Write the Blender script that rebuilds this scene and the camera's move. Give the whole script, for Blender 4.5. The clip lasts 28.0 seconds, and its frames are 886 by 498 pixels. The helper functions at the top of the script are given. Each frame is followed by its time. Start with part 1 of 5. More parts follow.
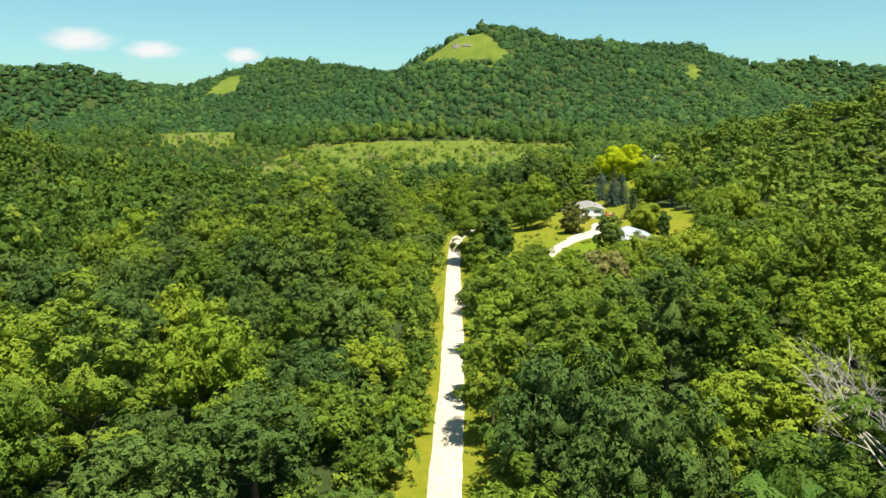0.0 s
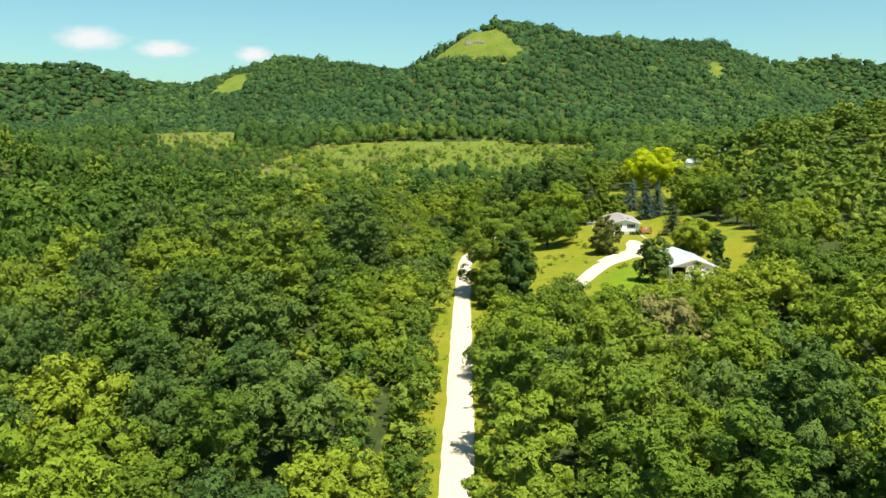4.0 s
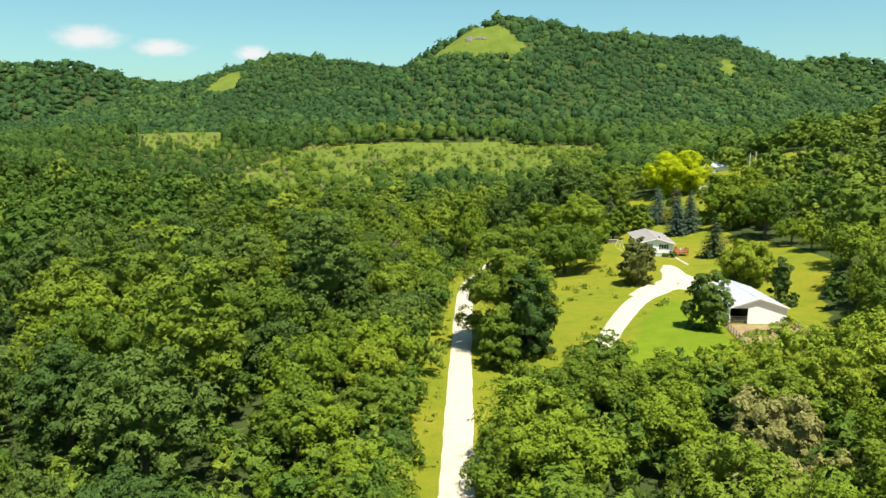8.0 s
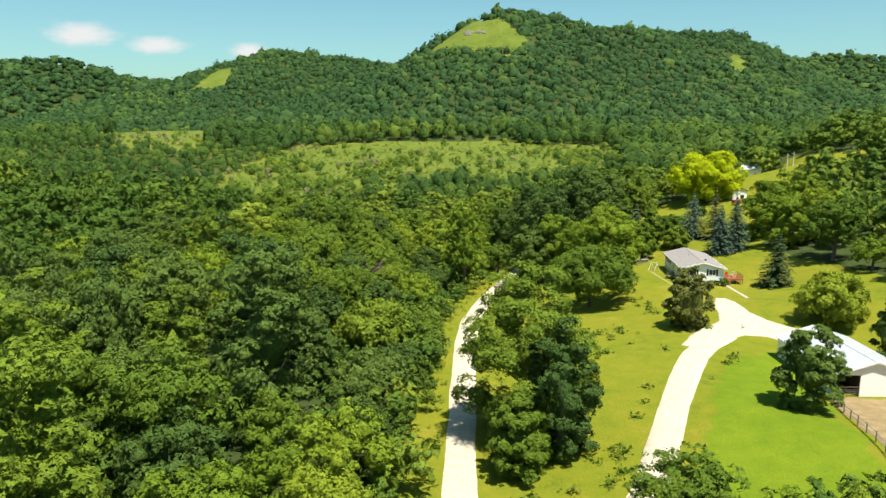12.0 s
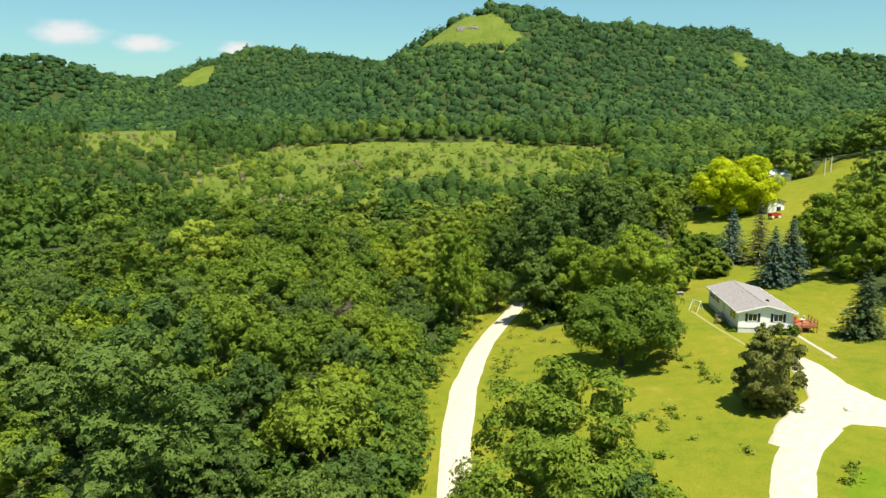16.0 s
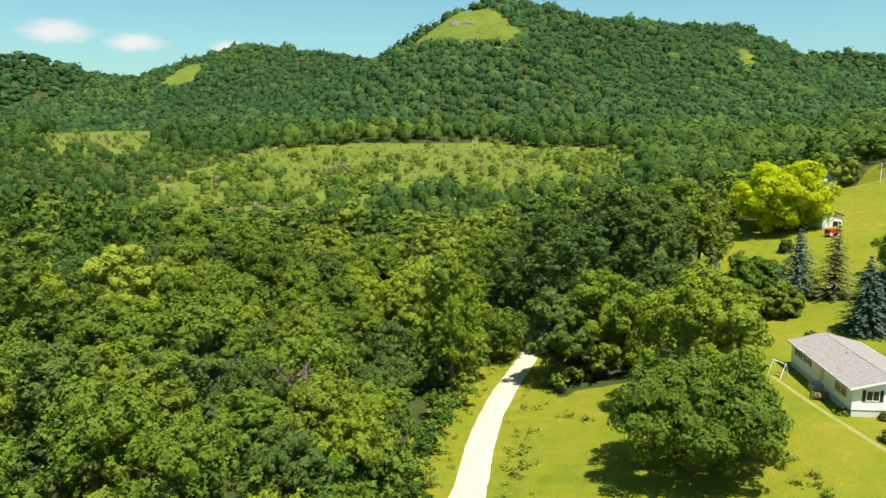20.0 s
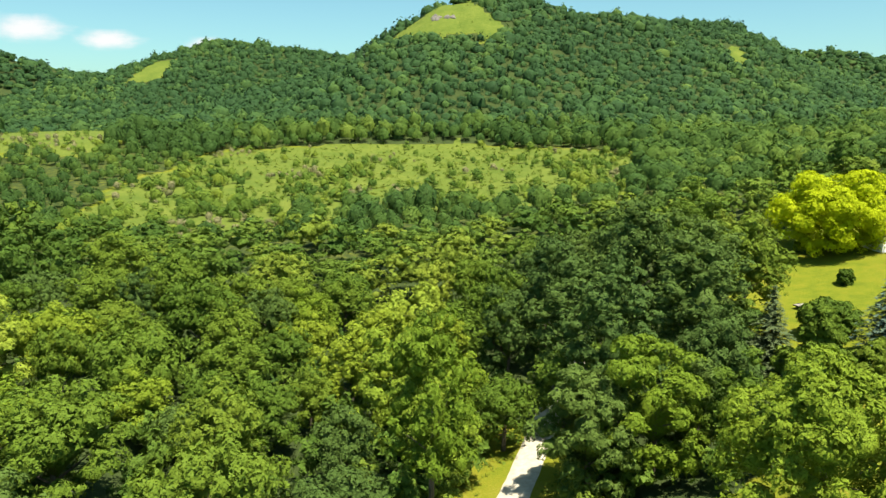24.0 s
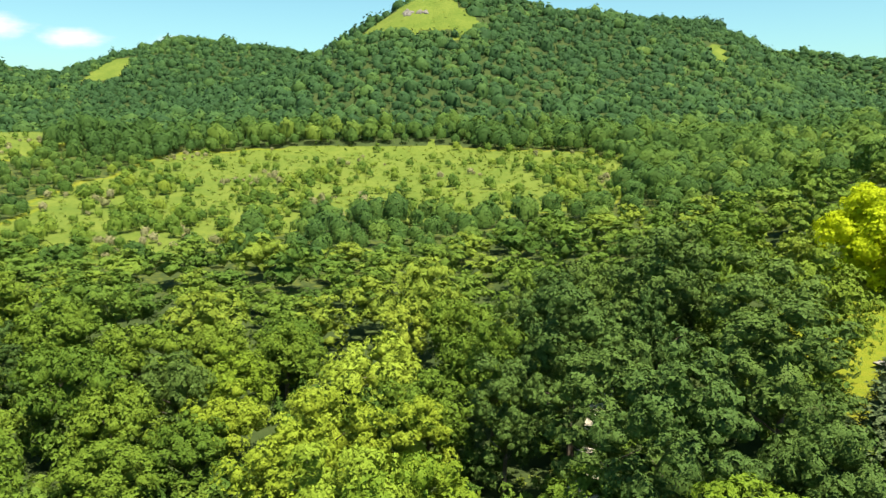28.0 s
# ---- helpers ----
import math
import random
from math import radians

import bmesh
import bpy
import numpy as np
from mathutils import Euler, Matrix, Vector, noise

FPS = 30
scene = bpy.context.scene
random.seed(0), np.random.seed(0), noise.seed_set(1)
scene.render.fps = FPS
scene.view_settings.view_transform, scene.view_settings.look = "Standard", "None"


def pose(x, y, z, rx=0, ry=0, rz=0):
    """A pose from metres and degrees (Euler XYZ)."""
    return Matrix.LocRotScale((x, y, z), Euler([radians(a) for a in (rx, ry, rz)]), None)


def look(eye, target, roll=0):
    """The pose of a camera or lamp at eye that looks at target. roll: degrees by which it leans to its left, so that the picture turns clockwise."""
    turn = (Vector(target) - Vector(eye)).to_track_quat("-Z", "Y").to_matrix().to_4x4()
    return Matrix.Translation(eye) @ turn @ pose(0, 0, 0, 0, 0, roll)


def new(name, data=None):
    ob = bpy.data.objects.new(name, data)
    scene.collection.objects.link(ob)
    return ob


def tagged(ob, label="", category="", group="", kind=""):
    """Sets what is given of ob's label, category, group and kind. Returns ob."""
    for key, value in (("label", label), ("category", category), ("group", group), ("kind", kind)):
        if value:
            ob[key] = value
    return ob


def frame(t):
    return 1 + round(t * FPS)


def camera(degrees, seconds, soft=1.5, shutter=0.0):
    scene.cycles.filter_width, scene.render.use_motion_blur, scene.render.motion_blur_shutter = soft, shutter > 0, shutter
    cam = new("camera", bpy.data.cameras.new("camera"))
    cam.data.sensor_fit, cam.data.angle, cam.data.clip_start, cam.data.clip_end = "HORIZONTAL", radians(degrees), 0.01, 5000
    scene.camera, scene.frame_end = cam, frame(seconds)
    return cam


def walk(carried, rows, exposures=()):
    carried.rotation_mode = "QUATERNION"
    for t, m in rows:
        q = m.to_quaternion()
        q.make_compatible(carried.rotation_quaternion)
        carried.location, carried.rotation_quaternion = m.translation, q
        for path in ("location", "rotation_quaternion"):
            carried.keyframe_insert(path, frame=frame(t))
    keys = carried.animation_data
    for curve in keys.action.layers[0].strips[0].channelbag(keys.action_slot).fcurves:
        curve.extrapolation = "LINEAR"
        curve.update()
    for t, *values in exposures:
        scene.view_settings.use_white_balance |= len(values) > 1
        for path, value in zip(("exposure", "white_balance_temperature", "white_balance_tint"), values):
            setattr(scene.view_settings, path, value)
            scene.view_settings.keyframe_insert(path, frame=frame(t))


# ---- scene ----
cam = camera(62.7, 28.0, soft=1.4)
METRES, EYE, TILT, LEAN, TURN = 240.0, 36.0, -9.7, 0.0, 0.0
ROWS = [
    (0.0, 0.0, 0.0, 0.0, 0.0, 0.0, -0.0),
    (0.5, 0.0007, 0.0185, 0.0033, 0.24, -0.0, -0.06),
    (1.0, 0.0013, 0.0368, 0.0066, 0.41, -0.01, -0.1),
    (1.5, 0.0019, 0.0552, 0.0098, 0.41, -0.01, -0.1),
    (2.0, 0.0024, 0.0734, 0.013, 0.61, -0.02, -0.16),
    (2.5, 0.003, 0.0916, 0.0161, 0.83, -0.02, -0.22),
    (3.0, 0.0036, 0.1093, 0.0191, 0.87, -0.02, -0.24),
    (3.5, 0.0041, 0.1274, 0.022, 0.93, -0.02, -0.26),
    (5.5, 0.006, 0.1994, 0.0346, 0.93, -0.05, -0.27),
    (6.0, 0.0063, 0.2179, 0.0379, 1.06, -0.06, -0.31),
    (6.5, 0.0067, 0.2366, 0.0413, 1.07, -0.07, -0.31),
    (7.0, 0.007, 0.255, 0.0446, 1.05, -0.06, -0.3),
    (7.5, 0.0072, 0.2737, 0.0477, 1.03, -0.04, -0.29),
    (8.0, 0.0075, 0.2921, 0.0509, 1.01, -0.04, -0.31),
    (8.5, 0.0076, 0.3107, 0.054, 0.98, -0.05, -0.32),
    (9.0, 0.0077, 0.3292, 0.0571, 0.98, -0.07, -0.29),
    (9.5, 0.0078, 0.348, 0.06, 0.95, -0.09, -0.29),
    (10.0, 0.0079, 0.3665, 0.063, 0.93, -0.12, -0.28),
    (10.5, 0.0079, 0.3853, 0.0659, 0.91, -0.15, -0.28),
    (11.0, 0.0078, 0.4037, 0.0686, 0.9, -0.16, -0.28),
    (11.5, 0.0077, 0.4219, 0.0714, 0.89, -0.17, -0.27),
    (12.0, 0.0078, 0.4398, 0.0741, 0.88, -0.16, -0.28),
    (12.5, 0.0079, 0.4581, 0.0769, 0.85, -0.2, -0.28),
    (14.5, 0.0093, 0.5292, 0.0894, 0.65, -0.2, -0.28),
    (15.0, 0.0099, 0.5468, 0.0925, 0.59, -0.19, -0.27),
    (15.5, 0.0101, 0.5648, 0.0956, 0.43, -0.17, -0.26),
    (16.0, 0.0103, 0.5819, 0.0986, 0.27, -0.18, -0.22),
    (16.5, 0.0102, 0.5994, 0.1016, 0.12, -0.19, -0.18),
    (17.0, 0.0102, 0.6167, 0.1044, 0.05, -0.16, -0.15),
    (17.5, 0.0101, 0.6342, 0.1071, 0.0, -0.14, -0.15),
    (18.0, 0.0104, 0.6515, 0.1095, -0.02, -0.12, -0.14),
    (18.5, 0.0106, 0.669, 0.1123, -0.03, -0.14, -0.15),
    (19.0, 0.011, 0.6864, 0.1149, -0.04, -0.17, -0.13),
    (19.5, 0.0111, 0.7037, 0.1179, -0.09, -0.18, -0.14),
    (20.0, 0.0117, 0.7206, 0.121, -0.13, -0.18, -0.13),
    (20.5, 0.0119, 0.7381, 0.1241, -0.27, -0.2, -0.11),
    (21.0, 0.0124, 0.7554, 0.1273, -0.41, -0.21, -0.08),
    (21.5, 0.0125, 0.7727, 0.1305, -0.62, -0.21, -0.06),
    (23.5, 0.0138, 0.8399, 0.1429, -1.45, -0.26, 0.05),
    (24.0, 0.0146, 0.8567, 0.1459, -1.59, -0.27, 0.09),
    (24.5, 0.0151, 0.8738, 0.149, -1.75, -0.29, 0.13),
    (25.0, 0.0158, 0.8902, 0.1518, -1.95, -0.29, 0.16),
    (25.5, 0.0163, 0.9064, 0.1549, -2.13, -0.28, 0.2),
    (26.0, 0.0171, 0.9224, 0.1577, -2.3, -0.3, 0.22),
    (26.5, 0.0178, 0.9384, 0.1603, -2.61, -0.31, 0.26),
    (27.0, 0.0188, 0.954, 0.1632, -2.98, -0.31, 0.34),
    (27.5, 0.0195, 0.9698, 0.1657, -3.38, -0.29, 0.41),
    (28.0, 0.0205, 0.9853, 0.1682, -3.61, -0.26, 0.45),
]
walk(cam, [(t, pose(0, 0, EYE, TILT, LEAN, TURN) @ pose(METRES * x, METRES * y, METRES * z, 90 + pitch, roll, yaw)) for t, x, y, z, yaw, pitch, roll in ROWS], [(0.0, 1.02), (8.0, 0.98), (12.0, 0.91), (18.0, 0.91), (21.0, 0.97), (24.0, 1.12), (28.0, 1.29)])

# ---- sky, sun, exposure ----
SUN_TO = Vector((1.0, -1.4, 0.0)).normalized()
SUN_HEIGHT = 69.0
sky_world = bpy.data.worlds.new("sky")
scene.world = sky_world
sky_world.use_nodes = True
wt = sky_world.node_tree
sky = wt.nodes.new("ShaderNodeTexSky")
sky.sky_type = "NISHITA"
sky.sun_disc = False
sky.sun_elevation = radians(SUN_HEIGHT)
sky.sun_rotation = math.atan2(SUN_TO.x, SUN_TO.y)
sky.altitude = 250
sky.air_density, sky.dust_density, sky.ozone_density = 1.0, 1.2, 1.2
air = wt.nodes.new("ShaderNodeMix")
air.data_type, air.blend_type = "RGBA", "MULTIPLY"
air.inputs[0].default_value, air.inputs[7].default_value = 1.0, (0.74, 1.06, 0.96, 1)
wt.links.new(sky.outputs[0], air.inputs[6])
wt.links.new(air.outputs[2], wt.nodes["Background"].inputs[0])
wt.nodes["Background"].inputs[1].default_value = 0.074
sun = new("sun", bpy.data.lights.new("sun", "SUN"))
sun.data.energy, sun.data.angle, sun.data.color = 5.0, radians(0.5), (1.0, 0.94, 0.80)
up = math.tan(radians(SUN_HEIGHT))
sun.matrix_world = look((0, 0, 300), Vector((0, 0, 300)) - SUN_TO - Vector((0, 0, up)))


# ---- materials ----
def material(name, rough=0.8, metal=0.0, spec=0.3):
    m = bpy.data.materials.new(name)
    m.use_nodes = True
    b = m.node_tree.nodes["Principled BSDF"]
    b.inputs["Roughness"].default_value, b.inputs["Metallic"].default_value = rough, metal
    b.inputs["Specular IOR Level"].default_value = spec
    return m, m.node_tree, b


def add(tree, kind, **given):
    n = tree.nodes.new(kind)
    for key, value in given.items():
        n.inputs[key].default_value = value
    return n


def noise_of(tree, scale, detail=4.0, rough=0.6, vector=None):
    n = add(tree, "ShaderNodeTexNoise", Scale=scale, Detail=detail, Roughness=rough)
    if vector is None:
        vector = tree.nodes.new("ShaderNodeTexCoord").outputs["Object"]
    tree.links.new(vector, n.inputs["Vector"])
    return n.outputs["Fac"]


def ramp(tree, fac, stops):
    n = tree.nodes.new("ShaderNodeValToRGB")
    e = n.color_ramp.elements
    while len(e) < len(stops):
        e.new(0.5)
    for item, (at, colour) in zip(e, stops):
        item.position, item.color = at, (*colour, 1)
    tree.links.new(fac, n.inputs["Fac"])
    return n.outputs["Color"]


def mix(tree, fac, a, b, blend="MIX"):
    n = tree.nodes.new("ShaderNodeMix")
    n.data_type, n.blend_type = "RGBA", blend
    for value, slot in ((fac, n.inputs[0]), (a, n.inputs[6]), (b, n.inputs[7])):
        if hasattr(value, "links"):
            tree.links.new(value, slot)
        elif slot == n.inputs[0]:
            slot.default_value = value
        else:
            slot.default_value = (*value, 1)
    return n.outputs[2]


def calc(tree, op, a, b):
    n = tree.nodes.new("ShaderNodeMath")
    n.operation = op
    for value, slot in zip((a, b), n.inputs):
        if hasattr(value, "links"):
            tree.links.new(value, slot)
        else:
            slot.default_value = value
    return n.outputs[0]


def bump(tree, bsdf, fac, strength=0.4, distance=0.05):
    n = add(tree, "ShaderNodeBump", Strength=strength, Distance=distance)
    tree.links.new(fac, n.inputs["Height"])
    tree.links.new(n.outputs[0], bsdf.inputs["Normal"])


def plain(name, dark, light, scale=3.0, rough=0.7, metal=0.0, spec=0.3, rise=0.01):
    """A surface with mottling at two scales between two colours."""
    m, tree, b = material(name, rough, metal, spec)
    coarse, fine = noise_of(tree, scale), noise_of(tree, scale * 9)
    both = calc(tree, "ADD", calc(tree, "MULTIPLY", coarse, 0.65), calc(tree, "MULTIPLY", fine, 0.35))
    tree.links.new(ramp(tree, both, ((0.3, dark), (0.7, light))), b.inputs["Base Color"])
    bump(tree, b, fine, 0.4, rise)
    return m


def foliage(name, stops, tint_source, leaf=9.0, through_share=0.06, spread=0.40, open_share=0.64):
    """Leaf sprays: single leaves about 1/leaf metres apart, coloured by tree, by spray and by leaf, with gaps between them."""
    m, tree, b = material(name, 0.7, 0.0, 0.08)
    if tint_source == "object":
        tint = tree.nodes.new("ShaderNodeObjectInfo").outputs["Random"]
    else:
        a = tree.nodes.new("ShaderNodeAttribute")
        a.attribute_name = "tint"
        tint = a.outputs["Fac"]
    geo = tree.nodes.new("ShaderNodeNewGeometry")
    where = tree.nodes.new("ShaderNodeTexCoord").outputs["Object"]
    cell = add(tree, "ShaderNodeTexVoronoi", Scale=leaf)
    tree.links.new(where, cell.inputs["Vector"])
    one = tree.nodes.new("ShaderNodeSeparateColor")
    tree.links.new(cell.outputs["Color"], one.inputs[0])
    patch = noise_of(tree, 0.35, 3.0)
    own = calc(tree, "ADD", calc(tree, "ADD", calc(tree, "MULTIPLY", geo.outputs["Random Per Island"], 0.3), calc(tree, "MULTIPLY", one.outputs[0], 0.4)), calc(tree, "MULTIPLY", patch, 0.4))
    fac = calc(tree, "ADD", calc(tree, "MULTIPLY", tint, 1 - spread), calc(tree, "MULTIPLY", own, spread))
    colour = ramp(tree, fac, stops)
    tree.links.new(colour, b.inputs["Base Color"])
    # every leaf is turned a little its own way
    off, sized, both, unit = (tree.nodes.new("ShaderNodeVectorMath") for _ in range(4))
    off.operation, sized.operation, both.operation, unit.operation = "SUBTRACT", "SCALE", "ADD", "NORMALIZE"
    tree.links.new(cell.outputs["Color"], off.inputs[0])
    off.inputs[1].default_value = (0.5, 0.5, 0.5)
    tree.links.new(off.outputs[0], sized.inputs[0])
    sized.inputs["Scale"].default_value = 0.46
    tree.links.new(sized.outputs[0], both.inputs[0])
    tree.links.new(geo.outputs["Normal"], both.inputs[1])
    tree.links.new(both.outputs[0], unit.inputs[0])
    tree.links.new(unit.outputs[0], b.inputs["Normal"])
    t = tree.nodes.new("ShaderNodeBsdfTranslucent")
    tree.links.new(unit.outputs[0], t.inputs["Normal"])
    tree.links.new(mix(tree, 1.0, colour, (1.0, 1.0, 0.6), "MULTIPLY"), t.inputs["Color"])
    mixer = tree.nodes.new("ShaderNodeMixShader")
    mixer.inputs[0].default_value = through_share
    tree.links.new(b.outputs[0], mixer.inputs[1])
    tree.links.new(t.outputs[0], mixer.inputs[2])
    gap, cut = tree.nodes.new("ShaderNodeBsdfTransparent"), tree.nodes.new("ShaderNodeMixShader")
    tree.links.new(calc(tree, "GREATER_THAN", cell.outputs["Distance"], open_share), cut.inputs[0])
    tree.links.new(mixer.outputs[0], cut.inputs[1])
    tree.links.new(gap.outputs[0], cut.inputs[2])
    tree.links.new(cut.outputs[0], tree.nodes["Material Output"].inputs["Surface"])
    return m


MIDDLE_GREEN = ((0.05, (0.033, 0.071, 0.012)), (0.35, (0.063, 0.113, 0.015)), (0.62, (0.102, 0.157, 0.019)), (0.95, (0.175, 0.215, 0.022)))
leaf_mat = foliage("hardwood_leaves", ((0.1, (0.054, 0.098, 0.011)), (0.5, (0.091, 0.143, 0.014)), (0.9, (0.135, 0.184, 0.017))), "object")
wood_leaf_mat = foliage("woodland_leaves", MIDDLE_GREEN, "tint", 7.0)
valley_leaf_mat = foliage("valley_leaves", ((0.05, (0.026, 0.060, 0.014)), (0.40, (0.050, 0.096, 0.017)), (0.75, (0.086, 0.136, 0.020)), (0.95, (0.140, 0.184, 0.024))), "tint", 4.0)
# leaves of the far slopes: bluish air haze is mixed into the base colour
hazed_leaf_mat = foliage("haze_tinted_hillside_leaves", ((0.05, (0.020, 0.050, 0.018)), (0.40, (0.038, 0.082, 0.023)), (0.75, (0.068, 0.121, 0.026)), (0.95, (0.119, 0.166, 0.031))), "tint", 2.6, open_share=0.74)
dark_leaf_mat = foliage("dark_leaves", ((0.1, (0.036, 0.073, 0.017)), (0.9, (0.094, 0.142, 0.025))), "object")
bright_leaf_mat = foliage("bright_leaves", ((0.1, (0.084, 0.139, 0.011)), (0.5, (0.135, 0.194, 0.014)), (0.9, (0.197, 0.244, 0.019))), "object")
pale_leaf_mat = foliage("pale_leaves", ((0.1, (0.127, 0.189, 0.016)), (0.5, (0.188, 0.252, 0.023)), (0.9, (0.253, 0.304, 0.034))), "object")
yellow_leaf_mat = foliage("yellow_leaves", ((0.1, (0.230, 0.300, 0.006)), (0.5, (0.350, 0.425, 0.008)), (0.9, (0.470, 0.520, 0.010))), "object", 6.0, 0.35)
cedar_mat = foliage("cedar_sprays", ((0.1, (0.070, 0.088, 0.020)), (0.9, (0.165, 0.172, 0.042))), "object", 6.0, 0.2)
spruce_mat = foliage("spruce_needles", ((0.1, (0.030, 0.062, 0.040)), (0.9, (0.110, 0.160, 0.112))), "object", 6.0, 0.08)
fir_mat = foliage("fir_needles", ((0.1, (0.040, 0.068, 0.024)), (0.9, (0.125, 0.160, 0.066))), "object", 6.0, 0.1)
pine_mat = foliage("thin_pine_needles", ((0.1, (0.045, 0.060, 0.030)), (0.9, (0.130, 0.130, 0.060))), "object", 6.0, 0.2)
brown_leaf_mat = foliage("dry_leaves", ((0.1, (0.149, 0.156, 0.042)), (0.9, (0.311, 0.273, 0.098))), "object")
dry_brush_mat = foliage("dry_brush", ((0.1, (0.120, 0.125, 0.045)), (0.9, (0.235, 0.215, 0.105))), "tint", 5.0)
weed_mat = foliage("weeds", ((0.1, (0.063, 0.113, 0.011)), (0.6, (0.126, 0.171, 0.016)), (0.95, (0.207, 0.211, 0.045))), "tint", 8.0)
bark_mat = plain("bark", (0.060, 0.045, 0.032), (0.150, 0.120, 0.090), 2.5, 0.9, rise=0.03)
dead_wood_mat = plain("bleached_dead_wood", (0.24, 0.21, 0.175), (0.44, 0.40, 0.34), 3.0, 0.9, rise=0.02)
gravel_mat = plain("pale_gravel", (0.352, 0.304, 0.224), (0.546, 0.488, 0.387), 1.3, 0.95, rise=0.03)
dirt_mat = plain("bare_dirt", (0.16, 0.115, 0.055), (0.32, 0.235, 0.12), 0.8, 0.95, rise=0.03)
worn_mat = plain("worn_dry_grass", (0.18, 0.18, 0.035), (0.27, 0.25, 0.08), 1.2, 0.95, rise=0.02)
concrete_mat = plain("concrete", (0.30, 0.27, 0.21), (0.44, 0.40, 0.33), 2.0, 0.9)
siding_mat = plain("white_siding", (0.84, 0.83, 0.84), (0.90, 0.89, 0.89), 0.7, 0.55, rise=0.004)
skirting_mat = plain("painted_block", (0.55, 0.54, 0.52), (0.70, 0.69, 0.66), 2.0, 0.8)
shingle_mat = plain("grey_shingles", (0.17, 0.155, 0.15), (0.29, 0.265, 0.26), 2.4, 0.9, rise=0.02)
metal_roof_mat = plain("galvanised_sheet", (0.44, 0.47, 0.49), (0.58, 0.61, 0.62), 0.6, 0.42, 0.25, 0.5)
white_metal_mat = plain("white_sheet", (0.82, 0.82, 0.81), (0.88, 0.88, 0.87), 0.5, 0.45)
trim_mat = plain("white_trim", (0.76, 0.76, 0.75), (0.84, 0.84, 0.83), 2.0, 0.5)
shutter_mat = plain("black_shutters", (0.016, 0.016, 0.018), (0.035, 0.035, 0.038), 5.0, 0.6)
deck_mat = plain("red_stained_boards", (0.20, 0.060, 0.030), (0.38, 0.150, 0.075), 2.0, 0.75)
red_mat = plain("red_paint", (0.30, 0.020, 0.016), (0.46, 0.045, 0.035), 2.0, 0.6)
grey_wood_mat = plain("weathered_grey_wood", (0.16, 0.14, 0.12), (0.32, 0.29, 0.25), 3.0, 0.9)
inside_mat = plain("dark_boards", (0.03, 0.026, 0.022), (0.07, 0.06, 0.05), 2.0, 0.9)
steel_mat = plain("grey_steel", (0.30, 0.30, 0.30), (0.45, 0.45, 0.44), 4.0, 0.45, 0.8, 0.5)
stone_mat = plain("limestone", (0.09, 0.08, 0.065), (0.22, 0.20, 0.17), 0.7, 0.95, rise=0.2)
cream_mat = plain("cream_plastic", (0.62, 0.58, 0.48), (0.76, 0.72, 0.62), 3.0, 0.5)
brown_wood_mat = plain("brown_dead_wood", (0.11, 0.085, 0.06), (0.24, 0.19, 0.14), 3.0, 0.9, rise=0.02)
glass_mat, gt, gb = material("window_glass", 0.05, 0.0, 0.6)
gb.inputs["Base Color"].default_value = (0.02, 0.025, 0.03, 1)


def ground_material():
    """Lawn, meadow and woodland floor, by the cover stored with the sheet."""
    m, tree, b = material("ground_cover", 0.95, 0.0, 0.1)
    a = tree.nodes.new("ShaderNodeAttribute")
    a.attribute_name = "cover"
    part_of = tree.nodes.new("ShaderNodeSeparateColor")
    tree.links.new(a.outputs["Color"], part_of.inputs[0])
    big, small, fine = noise_of(tree, 0.05), noise_of(tree, 0.45, 5.0), noise_of(tree, 3.5, 5.0)
    mottled = calc(tree, "ADD", calc(tree, "MULTIPLY", big, 0.4), calc(tree, "ADD", calc(tree, "MULTIPLY", small, 0.35), calc(tree, "MULTIPLY", fine, 0.25)))
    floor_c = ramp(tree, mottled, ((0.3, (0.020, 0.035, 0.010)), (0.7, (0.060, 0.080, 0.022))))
    meadow = ramp(tree, mottled, ((0.34, (0.083, 0.119, 0.009)), (0.46, (0.140, 0.164, 0.011)), (0.56, (0.176, 0.176, 0.014)), (0.68, (0.257, 0.221, 0.043))))
    lawn = ramp(tree, mottled, ((0.38, (0.090, 0.148, 0.007)), (0.61, (0.148, 0.200, 0.010))))
    dry = ramp(tree, mottled, ((0.36, (0.064, 0.104, 0.013)), (0.62, (0.140, 0.166, 0.027))))
    edge = calc(tree, "MULTIPLY", calc(tree, "SUBTRACT", small, 0.5), 0.5)

    def soft(channel):
        n = tree.nodes.new("ShaderNodeMapRange")
        n.interpolation_type = "SMOOTHSTEP"
        tree.links.new(calc(tree, "ADD", channel, edge), n.inputs[0])
        n.inputs[1].default_value, n.inputs[2].default_value = 0.35, 0.65
        return n.outputs[0]
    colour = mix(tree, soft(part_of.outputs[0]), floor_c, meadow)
    colour = mix(tree, soft(part_of.outputs[1]), colour, lawn)
    colour = mix(tree, soft(part_of.outputs[2]), colour, dry)
    tree.links.new(colour, b.inputs["Base Color"])
    bump(tree, b, calc(tree, "ADD", fine, small), 0.7, 0.25)
    return m


ground_mat = ground_material()


# ---- terrain ----
def smooth(a, b, v):
    u = np.clip((v - a) / (b - a), 0.0, 1.0)
    return u * u * (3 - 2 * u)


